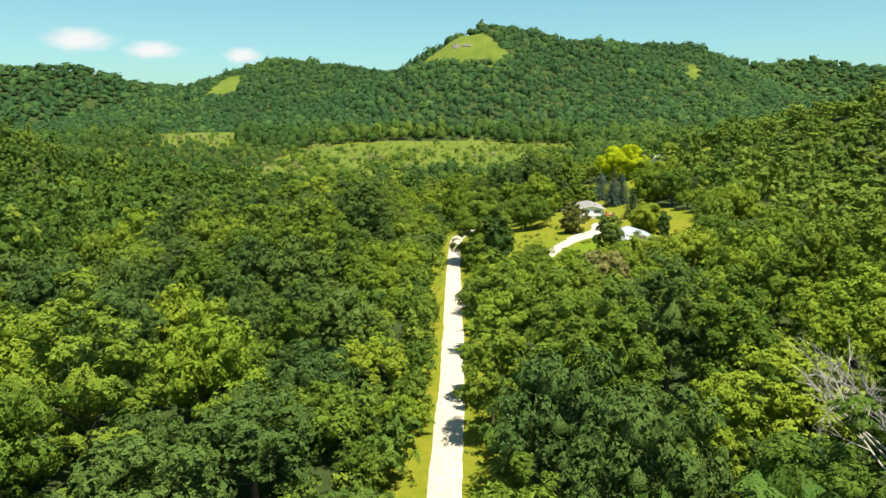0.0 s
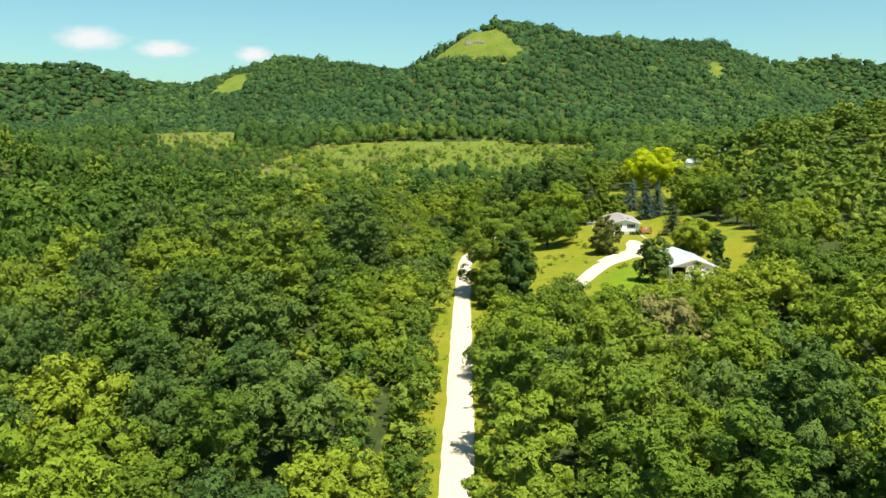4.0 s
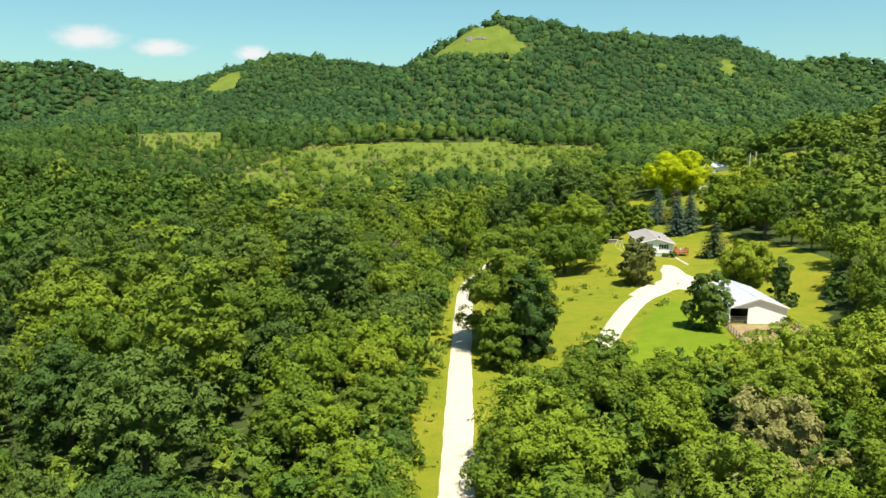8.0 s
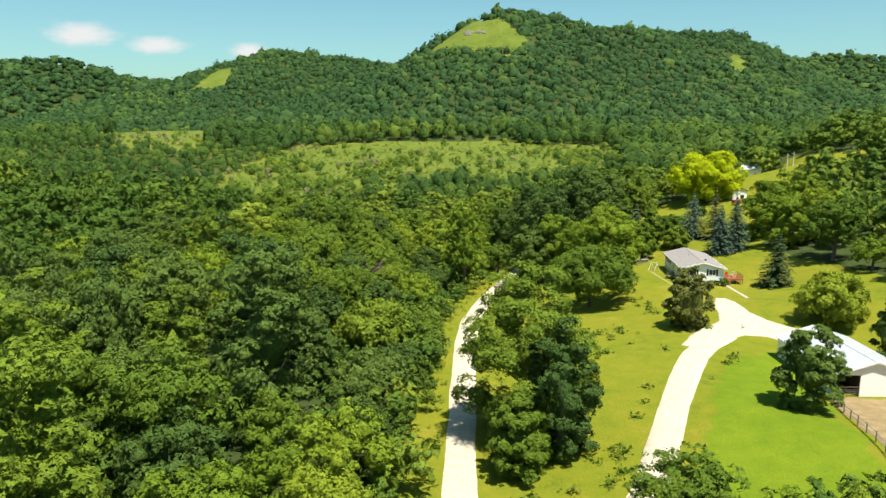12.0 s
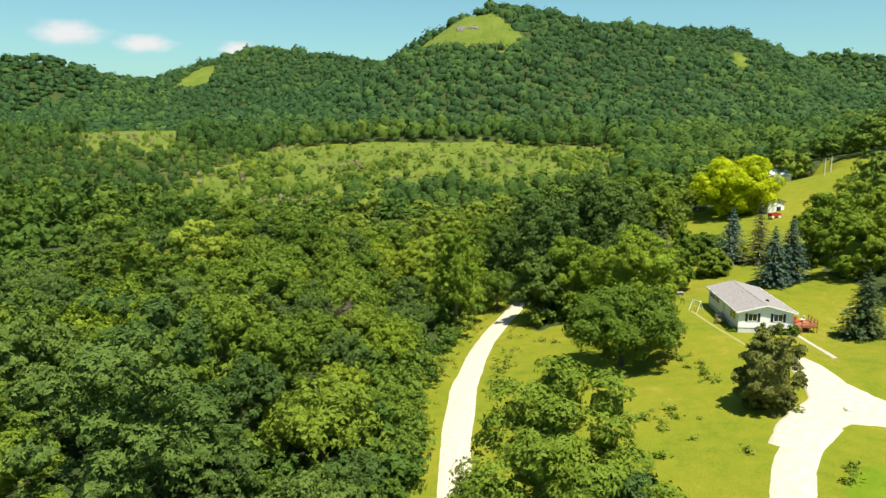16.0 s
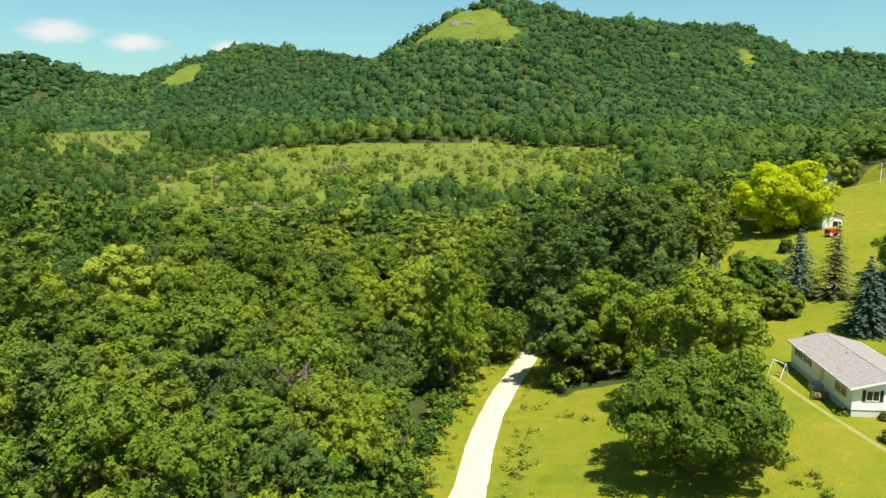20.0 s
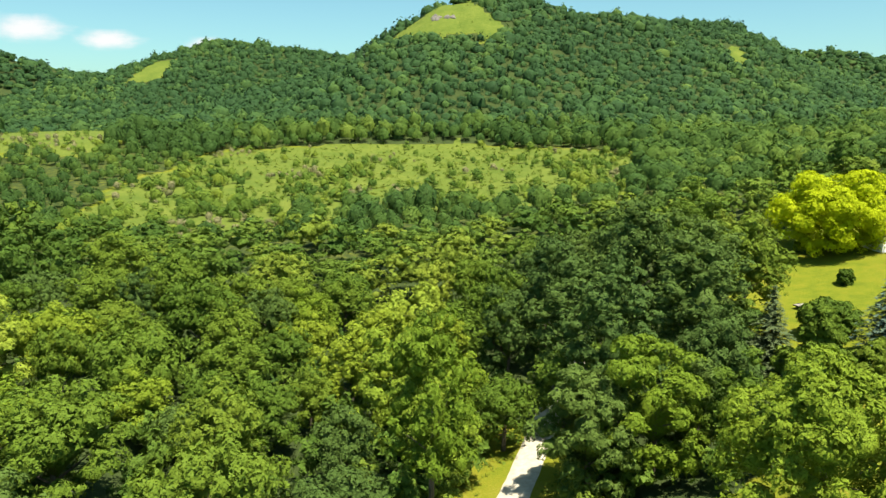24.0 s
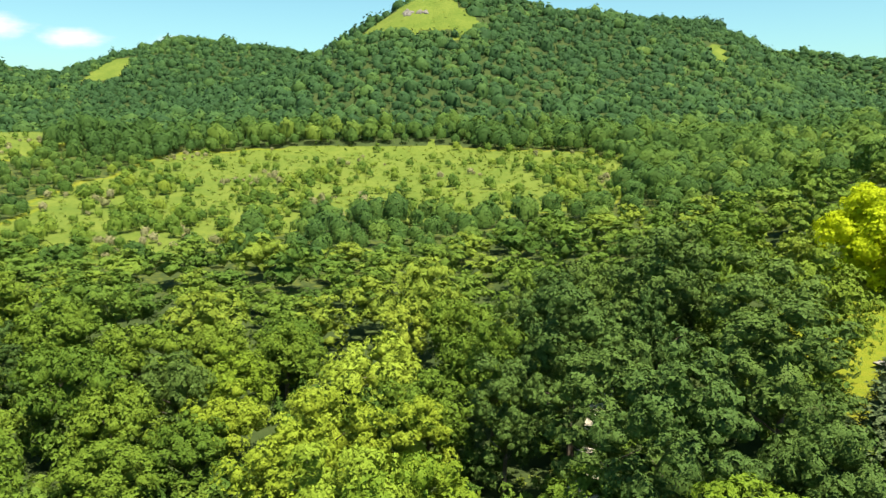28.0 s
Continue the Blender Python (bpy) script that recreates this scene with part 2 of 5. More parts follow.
# wooded ridges: crest points (x, y, height) and the half width of the slope
RIDGES = [
    ([(-70, 905, 82), (-15, 915, 112), (28, 925, 145), (62, 935, 157), (160, 965, 139), (245, 1000, 141), (343, 1060, 141), (405, 1105, 131), (445, 1135, 112), (500, 1180, 62)], 255),
    ([(-470, 1190, 52), (-400, 1230, 100), (-330, 1250, 131), (-285, 1260, 141), (-180, 1260, 131), (-60, 1250, 121), (60, 1250, 96)], 330),
    ([(-1250, 1650, 144), (-1000, 1690, 158), (-850, 1700, 160), (-740, 1720, 134), (-650, 1850, 116), (-500, 1950, 100), (-330, 1950, 90)], 520),
    ([(560, 1900, 170), (800, 1930, 184), (950, 1950, 190), (1150, 1950, 172), (1500, 1900, 150)], 620),
    ([(700, 130, 120), (420, 250, 86), (262, 335, 60), (200, 385, 36), (160, 440, 16)], 150),
    ([(520, 500, 60), (430, 640, 48), (430, 800, 42), (480, 960, 44)], 200),
    ([(-420, 120, 66), (-330, 300, 50), (-310, 430, 38), (-345, 540, 20)], 150),
]


def height(x, y):
    """Height of the ground, in metres, for arrays x and y."""
    x, y = np.asarray(x, float), np.asarray(y, float)
    rise = np.clip(x - 8, 0, None)
    h = 0.10 * np.where(rise < 110, rise, 110 + 0.25 * (rise - 110))
    h = h * (1 - 0.4 * smooth(430, 620, y))
    h = h - 4.3 * smooth(215, 292, y) * (1 - smooth(330, 440, y)) * np.exp(-((x - 8) / 38) ** 2)
    h = h + 18 * smooth(400, 760, y) + 0.012 * np.clip(y - 760, 0, None)
    h = h + 12 * np.exp(-((x + 235) / 95) ** 2 - ((y - 690) / 115) ** 2)
    top = np.zeros_like(h)
    for crest, half in RIDGES:
        best = np.zeros_like(h)
        for (ax, ay, az), (bx, by, bz) in zip(crest, crest[1:]):
            dx, dy = bx - ax, by - ay
            u = np.clip(((x - ax) * dx + (y - ay) * dy) / (dx * dx + dy * dy), 0, 1)
            d = np.hypot(x - ax - u * dx, y - ay - u * dy) / half
            z = az + u * (bz - az)
            best = np.maximum(best, z * np.clip(1 - d, 0, 1) ** 1.25 * (1 + 0.25 * np.clip(d, 0, 1)))
        top = np.maximum(top, best)
    h = np.where(top > 0, np.sqrt(h * np.abs(h) * (h > 0) + top * top) + np.minimum(h, 0), h)
    far = smooth(250, 500, np.hypot(x, y - 180))
    h = h + far * (4.0 * np.sin(x * 0.027 + 1.3 + 0.5 * np.sin(y * 0.012)) * np.sin(y * 0.017) + 1.6 * np.sin(x * 0.051) * np.sin(y * 0.043 + 0.6)) * smooth(20, 80, h)
    h = h + 0.25 * np.sin(x * 0.11) * np.sin(y * 0.09 + 1)
    for px, py, pz, near, wide in ((54, 201, 2.45, 11, 30), (52, 258, 4.0, 11, 26), (117, 398, 13.8, 9, 22)):
        w = 1 - smooth(near, wide, np.hypot(x - px, y - py))
        h = h * (1 - w) + pz * w
    return h

# ---- plan: road, clearings ----
ROAD = [(-14, -120), (-6, -40), (-1.2, 30), (0.2, 66), (1.1, 93), (1.9, 130), (2.4, 165), (2.9, 190), (3.5, 215), (5.1, 240), (7.2, 255), (9.4, 267), (12.4, 278), (16.4, 289), (20.2, 300), (26, 314), (32, 330), (36, 350)]
DRIVE = [(3.5, 142), (8, 151), (16.4, 164), (22, 174.5), (27.4, 188), (31.6, 197.4), (34.2, 203.4), (37.0, 209), (40.8, 214.2), (45.5, 218.6)]
GRAVEL_YARD = [(36.6, 214.0), (39.4, 218.4), (42.5, 221.7), (45.8, 224.3), (47.3, 229.0), (47.9, 233.1), (50.1, 238.0), (51.5, 237.2), (52.0, 233.7), (51.9, 227.5), (53.3, 223.8), (55.4, 221.0), (59.5, 217.8), (60.5, 214.6), (57.8, 212.8), (53.7, 214.8), (50.8, 217.6), (47.6, 218.2), (43.9, 215.9), (39.2, 211.6)]
CLEARING = [(6, 152), (12, 157), (18, 163), (26, 165), (40, 159), (50, 164), (58, 172), (66, 190), (72, 208), (82, 222), (83, 245), (78, 264), (78, 285), (85, 305), (98, 321), (118, 343), (152, 368), (138, 402), (112, 390), (97, 374), (71, 358), (60, 337), (55, 319), (53, 303), (53, 290), (46, 284), (40, 276), (30, 272), (23, 274), (18, 270), (13, 262), (8, 240), (6, 200)]
LAWN = [(24, 171), (31.6, 187), (36.6, 199), (43, 209), (49.5, 211), (48.4, 209), (48.4, 193), (46, 187), (43.5, 174), (41, 165), (30, 163)]
YARD = [(37, 224), (46, 226), (54, 217), (60, 214), (76, 228), (80, 245), (77, 266), (82, 290), (97, 320), (115, 345), (150, 369), (135, 398), (98, 370), (78, 352), (70, 332), (62, 308), (54, 289), (42, 282), (40, 250)]
DIRT = [(47.8, 192.8), (60, 192.8), (60.5, 186), (56, 176), (49, 168.5), (44.8, 171), (46.2, 182)]
FIELD = [(-132, 540), (-118, 668), (-51, 697), (29, 703), (105, 648), (122, 590), (76, 470), (25, 474), (-14, 492), (-50, 436), (-80, 420), (-112, 425)]
LEFT_FIELD = [(-286, 745), (-232, 765), (-194, 705), (-172, 610), (-220, 600), (-278, 660)]
BALD = [(-30, 872), (-24, 895), (4, 914), (30, 924), (50, 918), (56, 902), (66, 890), (77, 876), (72, 852), (56, 846), (40, 856), (20, 848), (4, 858), (-16, 862)]
LEFT_BALD = [(-362, 1130), (-356, 1190), (-335, 1222), (-312, 1165), (-318, 1122)]
RIGHT_BALD = [(303, 922), (318, 985), (334, 985), (325, 935)]


def inside(poly, x, y):
    x, y = np.asarray(x, float), np.asarray(y, float)
    hit = np.zeros(x.shape, bool)
    for (ax, ay), (bx, by) in zip(poly, poly[1:] + poly[:1]):
        if ay != by:
            hit ^= ((ay > y) != (by > y)) & (x < (bx - ax) * (y - ay) / (by - ay) + ax)
    return hit


def line_distance(line, x, y):
    x, y = np.asarray(x, float), np.asarray(y, float)
    best, side = np.full(x.shape, 1e9), np.zeros(x.shape)
    for (ax, ay), (bx, by) in zip(line, line[1:]):
        dx, dy = bx - ax, by - ay
        u = np.clip(((x - ax) * dx + (y - ay) * dy) / (dx * dx + dy * dy), 0, 1)
        d = np.hypot(x - ax - u * dx, y - ay - u * dy)
        side = np.where(d < best, np.sign((x - ax) * dy - (y - ay) * dx), side)
        best = np.minimum(best, d)
    return best, side


def ground_at(x, y):
    return float(height(np.array([x]), np.array([y]))[0])


# ---- building helpers ----
def mesh_of(name, verts, faces, mat, smooth_faces=False):
    me = bpy.data.meshes.new(name)
    me.from_pydata([tuple(v) for v in verts], [], [tuple(f) for f in faces])
    me.materials.append(mat)
    if smooth_faces:
        me.polygons.foreach_set("use_smooth", np.ones(len(me.polygons), bool))
    me.update()
    return me


def triangle_mesh(name, verts, tris, mat, tint=None):
    """A mesh from arrays of points and triangles, quickly."""
    me = bpy.data.meshes.new(name)
    verts, tris = np.asarray(verts, np.float32), np.asarray(tris, np.int32)
    me.vertices.add(len(verts))
    me.vertices.foreach_set("co", verts.ravel())
    me.loops.add(tris.size)
    me.loops.foreach_set("vertex_index", tris.ravel())
    me.polygons.add(len(tris))
    me.polygons.foreach_set("loop_start", np.arange(0, tris.size, 3, dtype=np.int32))
    me.update(calc_edges=True)
    me.materials.append(mat)
    if tint is not None:
        a = me.attributes.new("tint", "FLOAT", "POINT")
        a.data.foreach_set("value", np.asarray(tint, np.float32))
    return me


def thing(name, label, category, at=None, group="", kind=""):
    ob = new(name)
    ob.empty_display_size = 0.5
    if at is not None:
        ob.matrix_world = at
    return tagged(ob, label, category, group, kind)


def part(name, bm, mat, parent, label=""):
    """One mesh object from a bmesh or a mesh, under a thing or a part."""
    if isinstance(bm, bmesh.types.BMesh):
        me = bpy.data.meshes.new(name)
        bm.to_mesh(me)
        bm.free()
        me.materials.append(mat)
    else:
        me = bm
    ob = new(name, me)
    ob.parent = parent
    return tagged(ob, label)


def boxes(*items, bevel=0.0):
    """A bmesh of boxes, each (x0, y0, z0, x1, y1, z1)."""
    bm = bmesh.new()
    for x0, y0, z0, x1, y1, z1 in items:
        m = Matrix.Translation(((x0 + x1) / 2, (y0 + y1) / 2, (z0 + z1) / 2)) @ Matrix.Diagonal((x1 - x0, y1 - y0, z1 - z0, 1))
        bmesh.ops.create_cube(bm, size=1, matrix=m)
    if bevel:
        bmesh.ops.bevel(bm, geom=bm.edges[:], offset=bevel, segments=1, affect="EDGES")
    return bm


def tube(bm, a, b, ra, rb, sides=7):
    a, b = Vector(a), Vector(b)
    m = Matrix.Translation((a + b) / 2) @ (b - a).to_track_quat("Z", "Y").to_matrix().to_4x4()
    bmesh.ops.create_cone(bm, cap_ends=True, segments=sides, radius1=ra, radius2=rb, depth=(b - a).length, matrix=m)
    return bm


def prism(outline, y0, y1):
    """A bmesh: an outline of (x, z) drawn out from y0 to y1."""
    bm = bmesh.new()
    front = [bm.verts.new((x, y0, z)) for x, z in outline]
    back = [bm.verts.new((x, y1, z)) for x, z in outline]
    bm.faces.new(front)
    bm.faces.new(back[::-1])
    n = len(outline)
    for i in range(n):
        bm.faces.new((front[i], back[i], back[(i + 1) % n], front[(i + 1) % n]))
    bmesh.ops.recalc_face_normals(bm, faces=bm.faces[:])
    return bm


# ---- ground ----
def spread_axis(lo, hi, inner_lo, inner_hi, step, grow):
    mid = list(np.arange(inner_lo, inner_hi + 0.01, step))
    out, s = [], step
    v = inner_hi
    while v < hi:
        s *= grow
        v += s
        out.append(v)
    back, s, v = [], step, inner_lo
    while v > lo:
        s *= grow
        v -= s
        back.append(v)
    return np.array(back[::-1] + mid + out)


gx = spread_axis(-3800, 3800, -20, 104, 2.0, 1.06)
gy = spread_axis(-1500, 4600, 130, 390, 2.0, 1.03)
GX, GY = np.meshgrid(gx, gy)
GZ = height(GX, GY)
cover = np.zeros((GX.size, 4), np.float32)
fx, fy = GX.ravel(), GY.ravel()
d_road, s_road = line_distance(ROAD, fx, fy)
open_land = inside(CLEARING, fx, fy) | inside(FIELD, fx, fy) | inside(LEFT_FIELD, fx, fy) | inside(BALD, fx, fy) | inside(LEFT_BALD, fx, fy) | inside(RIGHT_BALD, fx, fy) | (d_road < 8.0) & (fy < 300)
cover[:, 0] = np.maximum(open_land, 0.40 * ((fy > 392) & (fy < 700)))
cover[:, 1] = inside(LAWN, fx, fy)
cover[:, 2] = inside(LEFT_FIELD, fx, fy) | inside(FIELD, fx, fy) | inside(BALD, fx, fy) | inside(LEFT_BALD, fx, fy) | inside(RIGHT_BALD, fx, fy)
cover[:, 3] = 1
nx, ny = len(gx), len(gy)
idx = np.arange(nx * ny).reshape(ny, nx)
quads = np.stack([idx[:-1, :-1], idx[:-1, 1:], idx[1:, 1:], idx[1:, :-1]], -1).reshape(-1, 4)
ground_tris = np.concatenate([quads[:, [0, 1, 2]], quads[:, [0, 2, 3]]])
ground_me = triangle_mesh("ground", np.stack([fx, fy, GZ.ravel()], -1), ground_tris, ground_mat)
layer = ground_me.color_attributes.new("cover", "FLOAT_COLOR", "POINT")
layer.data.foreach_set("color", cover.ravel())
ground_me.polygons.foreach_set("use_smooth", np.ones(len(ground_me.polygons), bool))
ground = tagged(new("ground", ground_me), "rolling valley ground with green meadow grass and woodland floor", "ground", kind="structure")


def resample(line, step):
    p = np.array(line, float)
    seg = np.hypot(*np.diff(p, axis=0).T)
    at = np.concatenate([[0], np.cumsum(seg)])
    s = np.arange(0, at[-1], step)
    x, y = np.interp(s, at, p[:, 0]), np.interp(s, at, p[:, 1])
    k = np.ones(5) / 5
    for _ in range(3):
        x[2:-2], y[2:-2] = np.convolve(x, k, "valid"), np.convolve(y, k, "valid")
    return x, y


def lane(name, line, width, mat, label, lift=0.05, wobble=0.15, step=1.0):
    """A strip of lane with uneven edges and a crowned section."""
    rng = np.random.default_rng(len(line))
    x, y = resample(line, step)
    tx, ty = np.gradient(x), np.gradient(y)
    n = np.hypot(tx, ty)
    tx, ty = tx / n, ty / n
    w = np.broadcast_to(width, x.shape) if np.isscalar(width) else np.interp(np.linspace(0, 1, len(x)), np.linspace(0, 1, len(width)), width)
    rows = []
    for u in (-1.3, -1, -0.55, 0, 0.55, 1, 1.3):
        jag = np.convolve(rng.normal(0, wobble * 2, len(x)), np.ones(9) / 9, "same") * (abs(u) >= 1)
        px, py = x + ty * (u * w / 2 + jag), y - tx * (u * w / 2 + jag)
        rows.append(np.stack([px, py, height(px, py) + (lift + 0.05 * (1 - abs(u)) if abs(u) <= 1 else -0.16)], -1))
    v = np.stack(rows, 1)
    m, k = v.shape[:2]
    i = np.arange(m * k).reshape(m, k)
    q = np.stack([i[:-1, :-1], i[:-1, 1:], i[1:, 1:], i[1:, :-1]], -1).reshape(-1, 4)
    me = triangle_mesh(name, v.reshape(-1, 3), np.concatenate([q[:, [0, 1, 2]], q[:, [0, 2, 3]]]), mat)
    me.polygons.foreach_set("use_smooth", np.ones(len(me.polygons), bool))
    return tagged(new(name, me), label, "road", kind="structure")


lane("road", ROAD, 3.3, gravel_mat, "narrow pale gravel road with grassy verges")
lane("driveway", DRIVE, (3.6, 3.2, 3.1, 3.1, 3.1, 3.2, 3.4, 3.6, 3.0), gravel_mat, "sunlit pale gravel driveway curving to the house", 0.09)


def ground_patch(name, outline, centre, mat, label, lift=0.1, rough_edge=0.05):
    """A patch of bare ground that follows the land, with an uneven outline."""
    n = 4 * len(outline)
    rim, c = [], Vector(centre)
    for k in range(n):
        p, q = Vector(outline[k // 4]), Vector(outline[(k // 4 + 1) % len(outline)])
        w = p.lerp(q, (k % 4) / 4)
        rim.append(c + (w - c) * (1 + rough_edge * math.sin(k * 2.3) * math.sin(k * 0.7)))
    verts, faces = [], []
    for j in range(11):
        s = min(0.02 + 0.98 * j / 9, 1.03)
        for w in rim:
            p = c + (w - c) * s
            verts.append((p.x, p.y, ground_at(p.x, p.y) + (lift if j < 10 else -0.25)))
    for j in range(10):
        for k in range(n):
            p, q = j * n + k, j * n + (k + 1) % n
            faces.append((p, q, q + n, p + n))
    faces.append(tuple(range(n)))
    return tagged(new(name, mesh_of(name, verts, faces, mat, True)), label, "ground", kind="structure")


ground_patch("gravel_yard", GRAVEL_YARD, (48.5, 221.0), gravel_mat, "sunlit gravel turning yard between house and barn", 0.13, 0.015)
ground_patch("barnyard", DIRT, (53.0, 181.0), dirt_mat, "bare tan dirt barnyard in front of the barn", 0.08)

# ---- trees ----
def ico(sub):
    bm = bmesh.new()
    bmesh.ops.create_icosphere(bm, subdivisions=sub, radius=1)
    v = np.array([w.co[:] for w in bm.verts])
    f = np.array([[w.index for w in face.verts] for face in bm.faces])
    bm.free()
    return v, f


OCTA = (np.array([(1, 0, 0), (-1, 0, 0), (0, 1, 0), (0, -1, 0), (0, 0, 1), (0, 0, -1)], float), np.array([(0, 2, 4), (2, 1, 4), (1, 3, 4), (3, 0, 4), (2, 0, 5), (1, 2, 5), (3, 1, 5), (0, 3, 5)]))
ICO = {0: OCTA, 1: ico(1), 2: ico(2), 3: ico(3)}


def leaf_cards(rng, centres, normals, size):
    """Small leaf-shaped triangles at the centres, turned roughly to the normals."""
    n = len(centres)
    normals = normals / np.linalg.norm(normals, axis=1, keepdims=True)
    r = rng.normal(size=(n, 3))
    t = np.cross(normals, r)
    t /= np.linalg.norm(t, axis=1, keepdims=True) + 1e-9
    b = np.cross(normals, t)
    s = size * rng.uniform(0.65, 1.35, (n, 1))
    droop = normals * s * rng.uniform(-0.3, 0.1, (n, 1))
    a0 = centres - t * s * 0.62 + b * s * rng.uniform(-0.35, 0.0, (n, 1))
    a1 = centres + t * s * 0.62 + b * s * rng.uniform(-0.35, 0.0, (n, 1))
    a2 = centres + b * s * 0.85 + droop
    v = np.stack([a0, a1, a2], 1).reshape(-1, 3)
    return v, np.arange(len(v)).reshape(-1, 3)


def crown_arrays(seed, radius, low, top, lobes, cards, size, core_sub=1, squash=1.0, shape="round", loose=0.40, body=0.50, tufts=4, near_reach=0.74, lobe_share=(0.30, 0.50), skirt=1.62, core=(0.50, 0.74)):
    """Points and triangles of an uneven crown: boughs on a domed outline, each carrying mounded tufts of leaves with gaps between them."""
    rng = np.random.default_rng(seed)
    half = (top - low) / 2
    mid = low + half
    i = np.arange(lobes) + 0.5
    cz = 1 - (2.0 if shape == "cone" else skirt) * i / lobes
    a = i * 2.39996 + rng.uniform(0, 6.28)
    flat = np.sqrt(np.clip(1 - cz * cz, 0, 1))
    if shape == "cone":
        flat = np.clip((1.05 - cz) / 2, 0.05, 1) ** 0.8
    d = np.stack([np.cos(a) * flat, np.sin(a) * flat, cz], -1) + rng.normal(0, 0.13, (lobes, 3))
    lr = rng.uniform(*lobe_share, lobes) * radius * (11 / lobes) ** 0.36
    reach = rng.uniform(0.92 if shape == "cone" else near_reach, 1.08, (lobes, 1))
    centre = d * reach * (np.array([radius, radius, half]) - lr[:, None] * 0.8)
    centre[:, 2] += mid
    vs, ts, base = [], [], 0
    iv, it = ICO[core_sub]
    for c, r in zip(centre, lr):
        v = iv * rng.uniform(*core, (len(iv), 1)) * r
        v[:, 2] *= 0.8 * squash
        vs.append(v + c)
        ts.append(it + base)
        base += len(v)
    iv, it = ICO[core_sub]
    mass = iv * rng.uniform(0.9, 1.05, (len(iv), 1)) * np.array([radius, radius, half]) * body
    mass[:, 2] += mid
    vs.append(mass)
    ts.append(it + base)
    base += len(mass)
    # mounded tufts on the outer and upper side of every bough
    outward = centre - np.array([0, 0, mid - 0.3 * half])
    outward /= np.linalg.norm(outward, axis=1, keepdims=True) + 1e-6
    tuft = rng.normal(0, 0.75, (lobes, tufts, 3)) + outward[:, None] * 0.75 + np.array([0, 0, 0.35])
    tuft /= np.linalg.norm(tuft, axis=2, keepdims=True)
    tuft_r = rng.uniform(0.30, 0.56, (lobes, tufts)) * (7 / max(tufts, 3)) ** 0.4
    which = rng.choice(lobes, cards, p=lr ** 2 / np.sum(lr ** 2))
    pick = rng.integers(tufts, size=cards)
    own = tuft[which, pick]
    dirs = rng.normal(0, 0.8, (cards, 3)) + own * 0.6 + np.array([0, 0, 0.55])
    dirs /= np.linalg.norm(dirs, axis=1, keepdims=True)
    flatten = np.array([1, 1, 0.8 * squash])
    pos = centre[which] + (own * flatten * 0.78 + dirs * flatten * (tuft_r[which, pick] * rng.uniform(0.72, 1.12, cards))[:, None]) * lr[which][:, None]
    normal = dirs + own * 0.35 + rng.normal(0, loose, (cards, 3))
    cv, ct = leaf_cards(rng, pos, normal, size)
    vs.append(cv)
    ts.append(ct + base)
    return np.concatenate(vs), np.concatenate(ts)


def dome_crown(seed, radius, low, top, cards, size):
    """A lumpy domed crown for far slopes: an uneven cap under loose sprays of leaves."""
    rng = np.random.default_rng(seed)
    iv, it = ICO[1]
    it = it[iv[it][:, :, 2].mean(1) > -0.35]
    half = np.array([radius, radius, (top - low) * 0.5])
    middle = np.array([0, 0, low + (top - low) * 0.5])
    lumps = rng.normal(size=(6, 3))
    lumps /= np.linalg.norm(lumps, axis=1, keepdims=True)

    def swell(d):
        return 0.66 + 0.44 * np.clip((d @ lumps.T).max(1), 0, 1) ** 3
    v = iv * (0.90 * swell(iv) * rng.uniform(0.9, 1.06, len(iv)))[:, None] * half + middle
    d = rng.normal(size=(cards, 3)) + np.array([0, 0, 0.5])
    d /= np.linalg.norm(d, axis=1, keepdims=True)
    at = d * half * (swell(d) * rng.uniform(0.88, 1.06, cards))[:, None] + middle
    cv, ct = leaf_cards(rng, at, d + np.array([0, 0, 0.3]) + rng.normal(0, 0.35, (cards, 3)), size)
    return np.concatenate([v, cv]), np.concatenate([it, ct + len(v)])


def trunk_mesh(seed, top, girth, limbs, reach, mat=None):
    rng = random.Random(seed)
    bm = bmesh.new()
    lean = Vector((rng.uniform(-0.4, 0.4), rng.uniform(-0.4, 0.4), 0))
    at = [Vector((0, 0, -0.6)), Vector((0, 0, top * 0.3)) + lean * 0.4, Vector((0, 0, top * 0.62)) + lean, Vector((0, 0, top * 0.9)) + lean * 1.2]
    width = [girth * 1.25, girth, girth * 0.62, girth * 0.2]
    for k in range(3):
        tube(bm, at[k], at[k + 1], width[k], width[k + 1], 7)
    for k in range(limbs):
        a = k * 2.4 + rng.uniform(-0.3, 0.3)
        f = rng.uniform(0.3, 0.7)
        start = Vector((0, 0, top * f)) + lean * f
        end = start + Vector((math.cos(a) * reach * rng.uniform(0.5, 0.8), math.sin(a) * reach * rng.uniform(0.5, 0.8), top * rng.uniform(0.1, 0.25)))
        tube(bm, start, end, girth * 0.4, girth * 0.1, 5)
    me = bpy.data.meshes.new("trunk")
    bm.to_mesh(me)
    bm.free()
    me.materials.append(mat or bark_mat)
    return me


def make_tree(name, label, crown_me, trunk_me, at, group="", category="tree"):
    tree_ob = thing(name, label, category, at, group)
    part("trunk", trunk_me, None, tree_ob)
    part("crown", crown_me, None, tree_ob)
    return tree_ob


def tree_variant(seed, radius, low, top, lobes, cards, size, mat, **more):
    v, t = crown_arrays(seed, radius, low, top, lobes, cards, size, **more)
    return triangle_mesh("crown", v, t, mat), trunk_mesh(seed, low + (top - low) * 0.7, 0.20 + radius * 0.02, 4, radius * 0.8)


